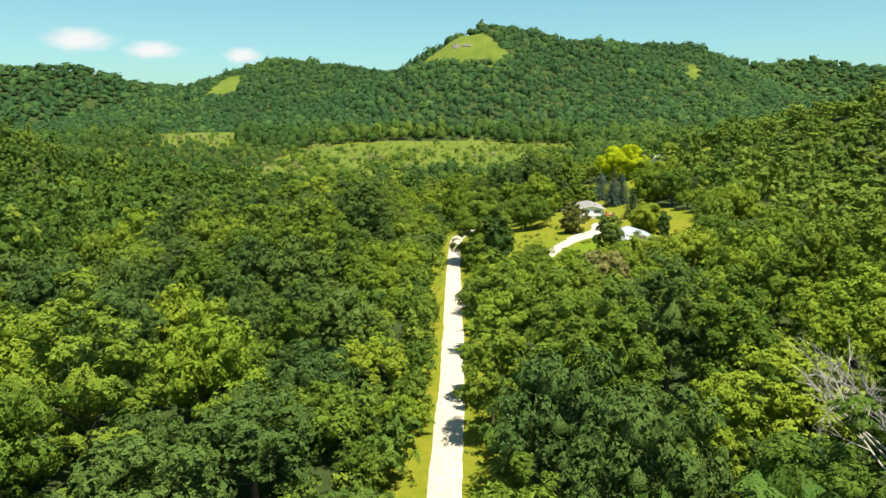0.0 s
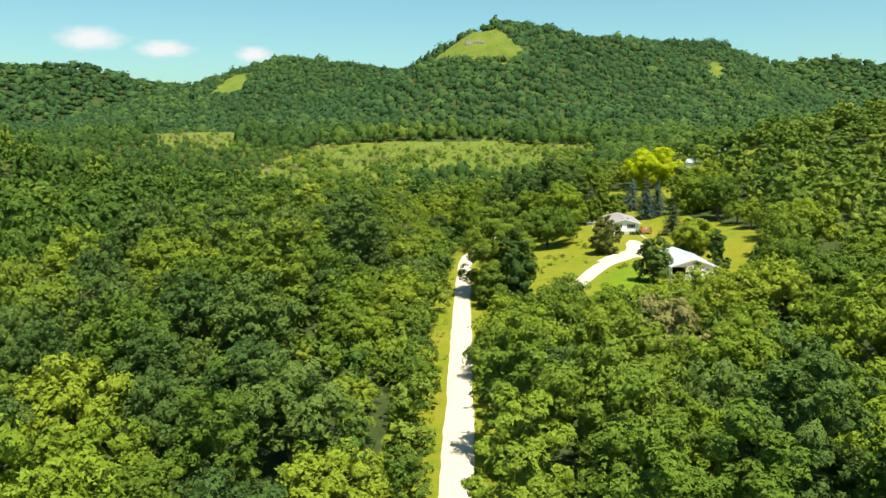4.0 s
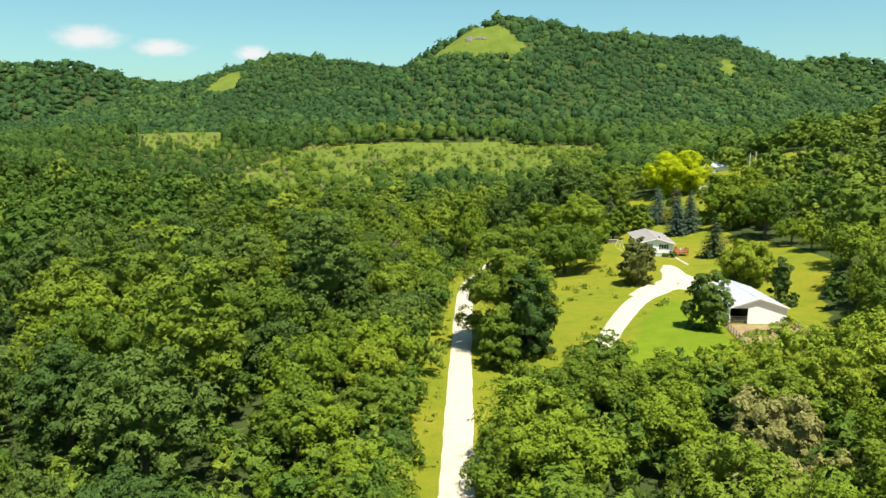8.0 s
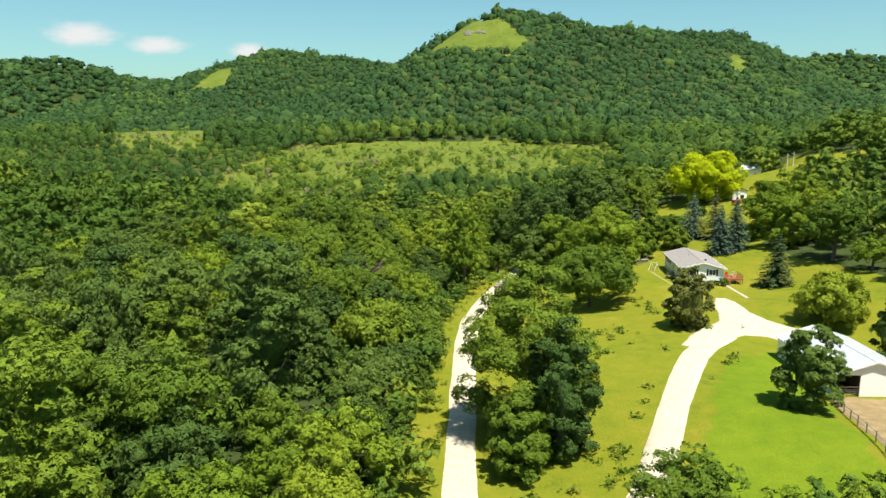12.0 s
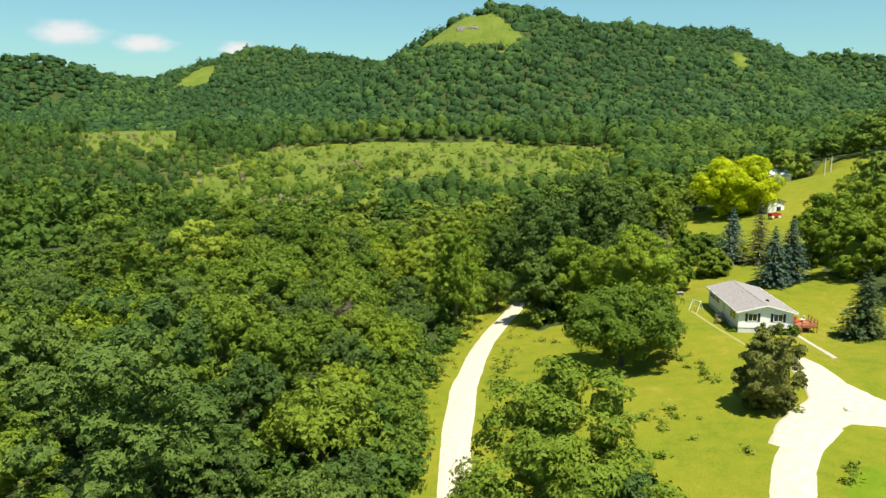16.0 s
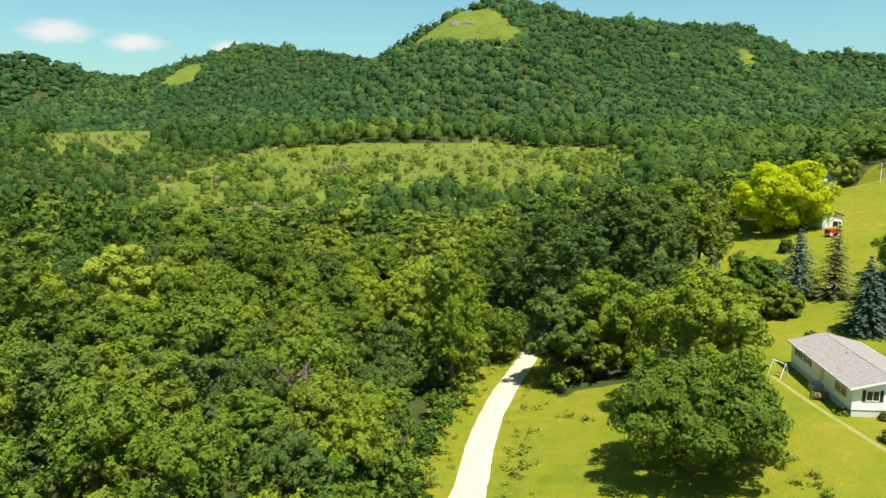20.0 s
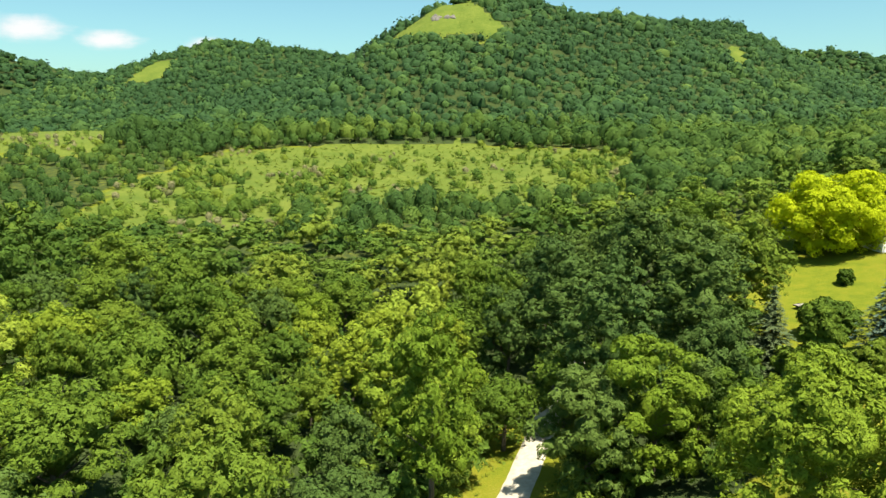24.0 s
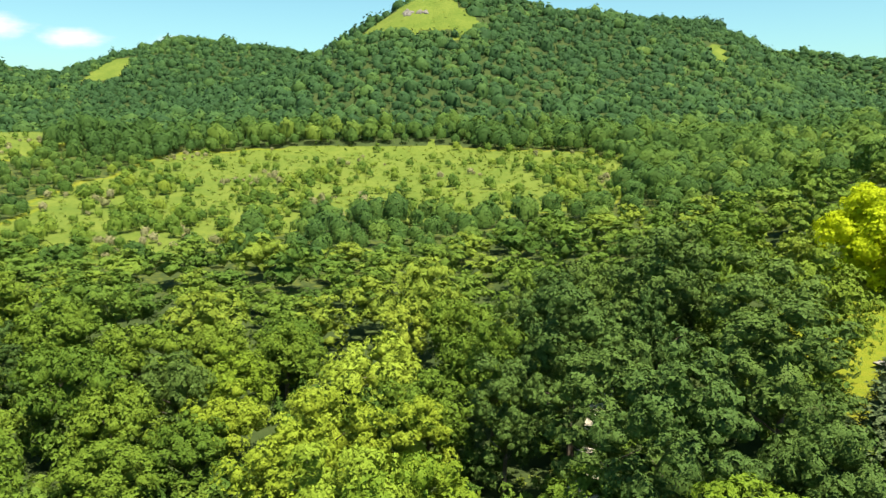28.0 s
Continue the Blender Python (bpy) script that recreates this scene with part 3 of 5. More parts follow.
def stand(x, y, turn, size, tall=None):
    return Matrix.Translation((x, y, ground_at(x, y))) @ Matrix.Rotation(turn, 4, "Z") @ Matrix.Diagonal((size, size, tall or size, 1))


# single trees of the homestead and the roadside
SINGLE = [
    (10.6, 187, 7.4, 19.8, "tall dark roadside hardwood tree with a dense crown", leaf_mat, "round"),
    (13.4, 181.5, 4.3, 14.0, "dark hardwood tree beside the gravel road", dark_leaf_mat, "round"),
    (8.6, 177, 3.2, 8.5, "low leafy tree casting shade on the road", leaf_mat, "round"),
    (27.9, 243.0, 7.9, 11.5, "wide spreading oak standing on the lawn", leaf_mat, "round"),
    (34.4, 260.0, 7.5, 15.5, "large full-crowned oak beside the house", bright_leaf_mat, "round"),
    (27.4, 279, 5.6, 15.5, "tall bright oak at the edge of the lawn", bright_leaf_mat, "round"),
    (20.6, 278, 5.4, 14.0, "dark tree overhanging the shaded bend of the road", dark_leaf_mat, "round"),
    (48.2, 284.5, 3.6, 9.0, "leafy green tree behind the oak", leaf_mat, "round"),
    (43.0, 280.0, 3.2, 7.5, "leafy green tree beside the wood pile", leaf_mat, "round"),
    (63.5, 311, 4.6, 5.4, "broad bushy green tree behind the conifers", leaf_mat, "round"),
    (78.8, 333, 1.5, 2.8, "small round shrub on the far lawn", leaf_mat, "round"),
    (39.8, 222.4, 3.5, 9.6, "olive green cedar beside the gravel driveway", cedar_mat, "round"),
    (43.6, 189, 3.9, 10.2, "rounded dark tree beside the white barn", dark_leaf_mat, "round"),
    (62.5, 221, 5.2, 8.5, "broad low tree on the mown yard", bright_leaf_mat, "round"),
    (63.5, 207, 3.0, 9.0, "narrow dark tree behind the barn", dark_leaf_mat, "cone"),
    (58.7, 291, 3.3, 5.6, "rounded shrubby tree behind the house", leaf_mat, "round"),
    (53.0, 295, 4.2, 10.5, "slender bright green tree behind the house", leaf_mat, "cone"),
    (87.5, 303, 6.0, 12.5, "leafy hardwood tree at the edge of the mown yard", bright_leaf_mat, "round"),
    (81.0, 289, 6.6, 14.5, "broad hardwood tree shading the mown yard", bright_leaf_mat, "round"),
    (91.0, 297, 7.0, 16.0, "full-crowned hardwood tree east of the yard", bright_leaf_mat, "round"),
    (78.5, 276, 5.2, 12.5, "leafy hardwood tree behind the spruces", bright_leaf_mat, "round"),
    (88.0, 280, 6.2, 13.5, "large hardwood tree east of the yard", bright_leaf_mat, "round"),
    (97.0, 307, 5.2, 11.5, "dark hardwood tree beside the sloping lawn", dark_leaf_mat, "round"),
    (30.0, 132, 4.4, 11.5, "brownish thin-leaved tree among the green woodland", brown_leaf_mat, "round"),
    (7.0, 91, 4.3, 14.2, "yellowish broadleaf tree close to the road", pale_leaf_mat, "round"),
    (1.5, 293.5, 6.6, 14.5, "tall pale yellow-green tree above the canopy", pale_leaf_mat, "round"),
    (-52.0, 295.4, 6.2, 15.5, "tall pale yellow-green tree in the valley wood", pale_leaf_mat, "round"),
    (86.4, 352.5, 11.2, 15.8, "huge yellow-leaved tree with a domed crown", yellow_leaf_mat, "dome"),
]
for k, (x, y, r, top, label, mat, shape) in enumerate(SINGLE):
    low = {"cone": -1.2, "dome": -1.4}.get(shape, 0.6 if "spreading oak" in label or "full-crowned oak" in label else -0.6 - 0.05 * top)
    crown_me, trunk_me = tree_variant(900 + k, r, low, top, int((14 + 2.2 * r) * max(1, top / (2 * r))) + (34 if mat is cedar_mat else 0), 36000 if top > 19 else int(3600 + 560 * r * r ** 0.5), 0.28 if top > 19 else 0.36 if r < 9 else 0.50, mat, core_sub=1, shape="cone" if shape == "cone" else "round", tufts=7, body=0.86 if mat is cedar_mat else 0.50 if r < 5 else 0.38, near_reach=0.9 if mat is cedar_mat else 0.84, core=(0.36, 0.62), lobe_share=(0.44, 0.62) if shape == "dome" else (0.46, 0.66) if top > 19 else (0.38, 0.58), skirt=1.66 if "oak" in label else 1.95)
    make_tree("cedar_tree" if mat is cedar_mat else "oak_tree" if "oak" in label else "yellow_tree" if mat is yellow_leaf_mat else "hardwood_tree" if mat in (pale_leaf_mat, brown_leaf_mat) else "yard_tree", label, crown_me, trunk_me, stand(x, y, 0, 1))


def conifer_mesh(seed, radius, top, tiers, per_tier, mat, thin=0.0):
    """Tiers of drooping branches round a straight stem, with dark gaps between the tiers."""
    rng = np.random.default_rng(seed)
    pos, nor = [], []
    for k in range(tiers):
        f = k / (tiers - 1)
        z = 0.7 + (top - 0.9) * f ** 0.92
        r = radius * (1 - f) ** 0.78 + 0.10
        n = max(9, int(per_tier * (1 - 0.66 * f)))
        a0 = rng.uniform(0, 6.28)
        for j in range(n):
            if rng.random() < thin:
                continue
            a = a0 + j * 6.28318 / n + rng.normal(0, 0.12)
            long = r * rng.uniform(0.66, 1.12)
            lift = rng.normal(0, 0.12)
            m = max(4, int(long / 0.15))
            for q in range(m):
                u = (q + 0.6) / m
                side = rng.normal(0, 0.10 + 0.10 * long * (1 - u))
                pos.append((math.cos(a) * long * u - math.sin(a) * side, math.sin(a) * long * u + math.cos(a) * side, z + lift - 0.30 * long * u * u + 0.12 * long * u ** 4 + rng.normal(0, 0.03)))
                nor.append((math.cos(a) * 0.35 + rng.normal(0, 0.22), math.sin(a) * 0.35 + rng.normal(0, 0.22), 1.0))
    v, t = leaf_cards(rng, np.array(pos), np.array(nor), 0.40)
    return triangle_mesh("crown", v, t, mat)


CONIFERS = [
    ("spruce_tree", 65.0, 278.5, 4.2, 11.2, 0.0, "blue-green spruce on the mown yard", spruce_mat),
    ("spruce_tree", 69.0, 280.0, 4.4, 12.4, 0.0, "tall blue-green spruce on the mown yard", spruce_mat),
    ("spruce_tree", 65.3, 300.0, 4.6, 12.2, 0.0, "dark spruce behind the white house", spruce_mat),
    ("pine_tree", 69.8, 296.5, 4.2, 13.2, 0.45, "thin half-bare pine with a visible stem", pine_mat),
    ("spruce_tree", 64.5, 246.5, 4.3, 10.6, 0.12, "olive green fir with open tiers beside the red deck", fir_mat),
    ("spruce_tree", 51.0, 303.0, 4.0, 11.0, 0.0, "grey-green spruce at the edge of the wood", fir_mat),
]
for k, (name, x, y, r, top, thin, label, mat) in enumerate(CONIFERS):
    c = conifer_mesh(40 + k, r, top, 21, 27, mat, thin)
    make_tree(name, label, c, trunk_mesh(k, top, 0.17, 0, 1), stand(x, y, k, 1), "conifers of the homestead")

# woodland: where trees may stand
def wooded(x, y, closer=0.0):
    d, s = line_distance(ROAD, x, y)
    ok = d > np.where(y > 301, 0.4, np.where(s < 0, 5.6, np.where(y < 150, 5.0, 8.0)) - closer)
    d2, _ = line_distance(DRIVE, x, y)
    ok &= d2 > np.where(y < 166, 0.6, 4.5)
    for poly in (CLEARING, FIELD, LEFT_FIELD, BALD, LEFT_BALD, RIGHT_BALD):
        ok &= ~inside(poly, x, y)
    return ok


def jittered(x0, x1, y0, y1, step, seed, jitter=0.42):
    rng = np.random.default_rng(seed)
    xs, ys = np.meshgrid(np.arange(x0, x1, step), np.arange(y0, y1, step * 0.87))
    xs = xs + (np.arange(xs.shape[0]) % 2)[:, None] * step / 2
    x = (xs + rng.uniform(-jitter, jitter, xs.shape) * step).ravel()
    y = (ys + rng.uniform(-jitter, jitter, ys.shape) * step).ravel()
    return x, y, rng


# woodland trees that stand out, wood by wood: (x, y, crown radius, height, kind 0 mid, 1 dark, 2 pale, 3 bright)
WEST_START = [(-33, 98, 5.6, 9.0, 3), (-26, 93, 4.2, 7.5, 0), (-53, 109, 6.0, 11.0, 0), (-28.5, 137, 6.4, 15.5, 1), (-24.5, 123, 5.2, 9.8, 1), (-42, 126, 6.4, 14.5, 0), (-13, 133, 3.6, 5.2, 3), (-15.4, 146, 4.6, 8.8, 0), (-11.8, 122, 3.2, 4.6, 3), (-12, 144, 3.9, 8.2, 3)]
WEST_MIDDLE = [(-29.5, 154, 6.8, 21.5, 0), (-19.5, 186, 6.4, 22.0, 1), (-8.8, 163, 4.0, 8.8, 3), (-23, 167, 5.2, 10.5, 1), (-25.5, 173, 6.0, 15.0, 0), (-17.6, 200, 4.8, 9.8, 1), (-58, 178, 6.4, 15.5, 0), (-72, 201, 6.8, 17.5, 1), (-25, 206, 6.2, 20.5, 1), (-20, 199, 5.0, 14.5, 1), (-12.5, 222, 3.4, 5.2, 0), (-28, 238, 5.6, 13.4, 0), (-5.8, 246, 4.4, 7.6, 3), (-17.5, 248, 4.6, 8.6, 0), (-19.4, 234, 5.0, 11.0, 0)]
WEST_FAR = [(-56, 268, 5.6, 9.5, 0), (-42, 283, 5.2, 9.8, 3), (-6.6, 261, 4.0, 5.6, 3), (-15.4, 289, 4.8, 9.6, 0), (-6, 303, 5.2, 12.6, 3), (-31, 318, 6.2, 14.0, 0), (-22, 287, 4.4, 7.4, 1), (-16, 331, 5.2, 10.2, 3), (-25, 353, 6.4, 12.8, 3), (-17, 388, 6.0, 11.6, 1), (-27, 405, 6.2, 12.0, 3), (-25, 314, 5.0, 11.0, 0), (-41, 338, 6.0, 13.6, 0), (8, 318, 5.6, 13.0, 0), (5.2, 284.5, 4.6, 9.6, 2), (7.5, 301, 4.8, 10.5, 3)]
EAST_START = [(13.4, 74, 4.6, 15.6, 0), (14.4, 84, 4.8, 16.0, 0), (19.5, 77, 5.2, 16.4, 0), (29, 90, 5.0, 17.6, 1), (38.5, 98, 5.6, 12.6, 3), (34, 118, 5.8, 11.6, 3), (13, 120, 4.6, 9.6, 1), (23.6, 141, 4.6, 8.6, 3), (20.6, 153.5, 4.4, 7.4, 0), (27.0, 155.0, 4.2, 7.6, 3), (36, 146, 4.8, 8.6, 0)]
EAST_FAR = [(24.6, 303, 6.4, 18.0, 1), (26, 290, 6.2, 21.0, 1), (35, 331, 6.8, 17.0, 1), (38.5, 328, 7.0, 22.5, 1), (44, 342, 7.2, 18.5, 1), (41.5, 304, 6.6, 19.0, 1), (45, 314.5, 6.6, 20.0, 1), (20, 364, 4.6, 6.4, 0), (23, 350, 4.6, 7.6, 0), (16, 333, 5.6, 12.0, 0), (13.2, 291, 4.4, 9.0, 0), (21.5, 295, 4.6, 10.5, 0)]
SET_TREES = WEST_START + WEST_MIDDLE + WEST_FAR + EAST_START + EAST_FAR


def canopy_height(x, y):
    """Height of the closed canopy over the ground: low by the road and the field, tall in the hollows."""
    d, _ = line_distance(ROAD, x, y)
    west = 5.4 + 7.6 * smooth(7, 24, d) - 2.2 * smooth(215, 260, y) * (1 - smooth(330, 350, y))
    east = np.where(y < 170, 13.5 - 5.0 * smooth(108, 140, y), np.where((x < 58) & (y > 250), 16.5, 10.5))
    h = np.where(x < 4, west, east)
    h = h + (7.5 - h) * smooth(340, 375, y) * (1 - smooth(80, 130, np.abs(x)))
    return h * (1 + 0.14 * np.sin(x * 0.09 + 1.0) * np.sin(y * 0.071 + 0.4))


def darkness(x, y):
    """Share of dark-leaved trees."""
    v = 0.30 + 0.42 * smooth(13, 19, -x) * (1 - smooth(45, 70, -x)) * smooth(108, 125, y) * (1 - smooth(212, 235, y))
    v = v + 0.48 * smooth(40, 80, -x) * smooth(130, 200, y) + 0.45 * smooth(12, 20, x) * smooth(268, 285, y) * (1 - smooth(345, 365, y)) * (1 - smooth(52, 64, x))
    v = v + 0.16 * smooth(8, 12, x) * (1 - smooth(24, 32, x)) * (1 - smooth(105, 120, y)) - 0.16 * smooth(30, 40, x) * (1 - smooth(180, 220, y))
    v = v + 0.34 * smooth(12, 17, -x) * (1 - smooth(48, 62, -x)) * (1 - smooth(120, 150, y)) - 0.16 * smooth(4, 8, x) * (1 - smooth(160, 185, y))
    v = v + 0.40 * smooth(8, 11, x) * (1 - smooth(30, 36, x)) * (1 - smooth(76, 90, y)) - 0.28 * smooth(50, 72, x) - 0.2 * smooth(10, 14, x) * smooth(112, 126, y) * (1 - smooth(170, 200, y))
    return v - 0.20 * smooth(270, 300, y) * (1 - smooth(4, 14, x)) * (1 - smooth(50, 80, -x))


wrng = np.random.default_rng(5)
TAKEN = [t[:3] for t in SINGLE] + [(33.5, 52.5, 2.5), (31.0, 45.0, 3.5)]
tree_x, tree_y, tree_r = ([t[k] for t in SET_TREES] + [t[k] for t in TAKEN] for k in range(3))
tree_h, tree_kind = [t[3] for t in SET_TREES] + [0] * len(TAKEN), [t[4] for t in SET_TREES] + [-1] * len(TAKEN)
for radius, tries, apart in ((6.4, 2600, 0.92), (5.4, 5200, 0.90), (4.5, 8000, 0.88), (3.6, 10000, 0.86)):
    cx, cy = wrng.uniform(-300, 300, tries), wrng.uniform(24, 422, tries)
    cr = radius * wrng.uniform(0.88, 1.12, tries)
    ok = wooded(cx, cy) & (canopy_height(cx, cy) > 1.25 * cr)
    ch = np.maximum(canopy_height(cx, cy) * (0.62 + 0.075 * cr) * wrng.uniform(0.72, 1.28, tries), 1.25 * cr)
    cd = darkness(cx, cy)
    for x, y, r, h, dark in zip(cx[ok], cy[ok], cr[ok], ch[ok], cd[ok]):
        gap = np.hypot(np.array(tree_x) - x, np.array(tree_y) - y) - apart * (np.array(tree_r) + r)
        if gap.min() > 0:
            tree_x.append(x), tree_y.append(y), tree_r.append(r), tree_h.append(h)
            pick = wrng.random()
            tree_kind.append(1 if pick < dark else 3 if pick < dark + (0.70 if x > 40 and y < 220 else 0.38) * (1 - dark) else 2 if pick > 0.87 and y > 270 and -45 < x < 15 else 0)
tree_kind = np.array(tree_kind)
planted = tree_kind >= 0
wx, wy, wr, wh, kinds = np.array(tree_x)[planted], np.array(tree_y)[planted], np.array(tree_r)[planted], np.array(tree_h)[planted], tree_kind[planted]
seen = (np.abs(wx) < 0.66 * (wy + 14)) & (wy > 40)
near = np.zeros(len(wx), bool)
strip = np.nonzero(seen & (wy < 352))[0]
near[strip[np.argsort(np.abs(wx[strip] - 2) + 14 * smooth(300, 352, wy[strip]))][:300]] = True
second = ~near & seen & (np.abs(wx) < 92) & (wy < 385)
tone = np.array([0.50, 0.12, 0.95, 0.82])[kinds]

KINDS = [("hardwood_tree", "leafy green hardwood tree in the closed woodland", leaf_mat), ("hardwood_tree", "dark green hardwood tree in the closed woodland", dark_leaf_mat), ("hardwood_tree", "pale yellow-green broadleaf tree in the woodland", pale_leaf_mat), ("hardwood_tree", "bright sunlit green broadleaf tree in the woodland", bright_leaf_mat)]
SHAPES = ((5.3, 12.4), (5.6, 11.4), (5.6, 8.6), (5.2, 18.6))
PROTO = {kind: [tree_variant(10 * kind + j, rad, 0.2, top, int(4 + 1.8 * top), int(1300 + 165 * top), 0.37, KINDS[kind][2], core_sub=0, tufts=6, body=0.42, lobe_share=(0.36, 0.58)) for j, (rad, top) in enumerate(SHAPES)] for kind in range(4)}
for x, y, r, h, kind in zip(wx[near], wy[near], wr[near], wh[near], kinds[near]):
    j = 3 if h > 2.8 * r else 2 if h < 1.75 * r else wrng.integers(2)
    crown_me, trunk_me = PROTO[kind][j]
    make_tree(KINDS[kind][0], KINDS[kind][1], crown_me, trunk_me, stand(x, y, wrng.uniform(0, 6.28), r / SHAPES[j][0], h / SHAPES[j][1]), "woodland trees")

# low trees that overhang the foot of the driveway
for x, y, s in ((6.8, 142.0, 0.55), (9.8, 146.2, 0.62), (12.6, 150.6, 0.66), (15.8, 155.0, 0.62), (19.0, 159.6, 0.60), (5.8, 136.0, 0.7)):
    crown_me, trunk_me = PROTO[0][int(x) % 3]
    make_tree(KINDS[0][0], KINDS[0][1], crown_me, trunk_me, stand(x, y, x, s), "woodland trees")


def forest(name, label, x, y, size, tone, protos, mat, seed, spread=0.28, tallness=None):
    """Many far trees joined in one object; the tint is stored tree by tree."""
    rng = np.random.default_rng(seed)
    z = height(x, y)
    vs, ts, tint, base = [], [], [], 0
    which = rng.integers(len(protos), size=len(x))
    for k, (pv, pt) in enumerate(protos):
        sel = np.nonzero(which == k)[0]
        if not len(sel):
            continue
        a = rng.uniform(0, 6.28, len(sel))
        c, s = np.cos(a), np.sin(a)
        g = size[sel]
        tall = g * rng.uniform(0.85, 1.15, len(sel)) if tallness is None else tallness[sel]
        px = pv[None, :, 0] * c[:, None] - pv[None, :, 1] * s[:, None]
        py = pv[None, :, 0] * s[:, None] + pv[None, :, 1] * c[:, None]
        v = np.stack([px * g[:, None] + x[sel, None], py * g[:, None] + y[sel, None], pv[None, :, 2] * tall[:, None] + z[sel, None]], -1)
        vs.append(v.reshape(-1, 3))
        ts.append((pt[None] + (np.arange(len(sel)) * len(pv))[:, None, None] + base).reshape(-1, 3))
        tint.append(np.repeat(np.clip(tone[sel] + rng.normal(0, spread, len(sel)), 0, 1), len(pv)))
        base += len(sel) * len(pv)
    me = triangle_mesh(name, np.concatenate(vs), np.concatenate(ts), mat, np.concatenate(tint))
    return tagged(new(name, me), label, "woodland", kind="stuff")


side_protos = [crown_arrays(200 + k, 5.3, 0.5, 12.4, 12, 800, 0.72, tufts=6, core_sub=0) for k in range(6)]
forest("side_woodland", "closed green hardwood canopy on both sides of the road", wx[second], wy[second], wr[second] / 5.3, tone[second], side_protos, wood_leaf_mat, 60, 0.12, wh[second] / 12.4)
rest = ~near & ~second
mid_protos = [crown_arrays(300 + k, 5.3, 1.0, 12.4, 8, 200, 1.25, core_sub=0) for k in range(5)]
low_protos = [crown_arrays(350 + k, 5.0, 0.5, 12.0, 4, 80, 1.7, core_sub=0) for k in range(3)]
ux, uy, urng = jittered(-60, 75, 40, 352, 5.2, 11, 0.6)
keep = wooded(ux, uy, 1.6) & (np.abs(ux) < 0.7 * uy + 12)
forest("undergrowth", "low leafy undergrowth between the woodland trees", ux[keep], uy[keep], urng.uniform(0.26, 0.50, keep.sum()), urng.uniform(0.2, 0.6, keep.sum()), low_protos, wood_leaf_mat, 67)
vx, vy, vrng = jittered(-14, 20, 30, 292, 3.4, 14)
vd, vs = line_distance(ROAD, vx, vy)
keep = (vs < 0) & (vd > 4.3) & (vd < 7.5) & (vrng.random(len(vx)) < 0.8)
forest("roadside_bushes", "low leafy bushes where the wood meets the road verge", vx[keep], vy[keep], vrng.uniform(0.22, 0.42, keep.sum()), vrng.uniform(0.25, 0.75, keep.sum()), side_protos, wood_leaf_mat, 69)
in_view = rest & (np.abs(wx) < 0.70 * (wy + 24) + 8)
forest("valley_woodland", "dense green valley woodland of rounded crowns", wx[in_view], wy[in_view], wr[in_view] / 5.3, tone[in_view], mid_protos, wood_leaf_mat, 61, 0.14, wh[in_view] / 12.4)
mx, my, mrng = jittered(-620, 560, 420, 720, 8.2, 7)
keep = wooded(mx, my) & (np.abs(mx) < 0.74 * my + 40)
mx, my = mx[keep], my[keep]
msize = np.clip(mrng.lognormal(0.0, 0.28, len(mx)), 0.5, 1.6) * (1 - 0.4 * (1 - smooth(430, 520, my)) * (1 - smooth(110, 160, np.abs(mx))))
msize *= 1 - 0.45 * smooth(95, 130, -mx) * (1 - smooth(590, 660, my)) * (1 - smooth(280, 330, -mx))
mtone = 0.20 - 0.16 * smooth(40, 110, -mx) + 0.32 * np.sin(mx * 0.03) * np.sin(my * 0.035)
far_protos = [dome_crown(400 + k, (4.8, 5.6, 4.4, 5.2)[k], -1.5, (10.5, 10, 11.5, 10.8)[k], 44, 1.15) for k in range(4)]
forest("middle_woodland", "dense woodland beyond the homestead", mx, my, msize, mtone + 0.16, far_protos, valley_leaf_mat, 62)
bx, by, brng = jittered(-290, 125, 425, 765, 5.6, 17, 1.2)
thicket = np.sin(bx * 0.075 + 1.5 * np.sin(by * 0.04)) * np.sin(by * 0.06 + 0.03 * bx)
share = np.clip(0.66 + 0.9 * thicket, 0.12, 0.97) * (1 - 0.72 * smooth(560, 650, by)) * (1 - 0.5 * smooth(-40, 0, bx) * (1 - smooth(50, 90, bx)))
share = np.where(inside(LEFT_FIELD, bx, by), 0.62 * (1 - smooth(640, 690, by)), share * inside(FIELD, bx, by))
keep = brng.random(len(bx)) < share
bx, by, bsize = bx[keep], by[keep], brng.uniform(0.16, 0.66, keep.sum())
dry_bush = (np.sin(bx * 0.06 + 2.2) * np.sin(by * 0.05 + 1.0) > 0.45) & (brng.random(len(bx)) < 0.75) | (bx < -150) & (brng.random(len(bx)) < 0.45)
shrub_protos = [dome_crown(450 + k, 5.0, -1.0, (8.5, 7.5, 10.0)[k], 60, 1.3) for k in range(3)]
forest("field_shrubs", "scattered young trees and shrubs in the hillside field", bx[~dry_bush], by[~dry_bush], bsize[~dry_bush], brng.uniform(0.15, 0.85, (~dry_bush).sum()), shrub_protos, wood_leaf_mat, 66)
forest("dry_field_brush", "patches of dry pinkish-brown brush in the field", bx[dry_bush], by[dry_bush], bsize[dry_bush] * 0.7, brng.uniform(0.1, 0.9, dry_bush.sum()), shrub_protos, dry_brush_mat, 70)
hx, hy, hrng = jittered(-900, 900, 715, 1300, 7.3, 8, 0.6)
hz = height(hx, hy)
keep = wooded(hx, hy) & (np.abs(hx) < 0.70 * hy) & (height(hx, hy - 45) < hz + 9)
hx, hy = hx[keep], hy[keep]
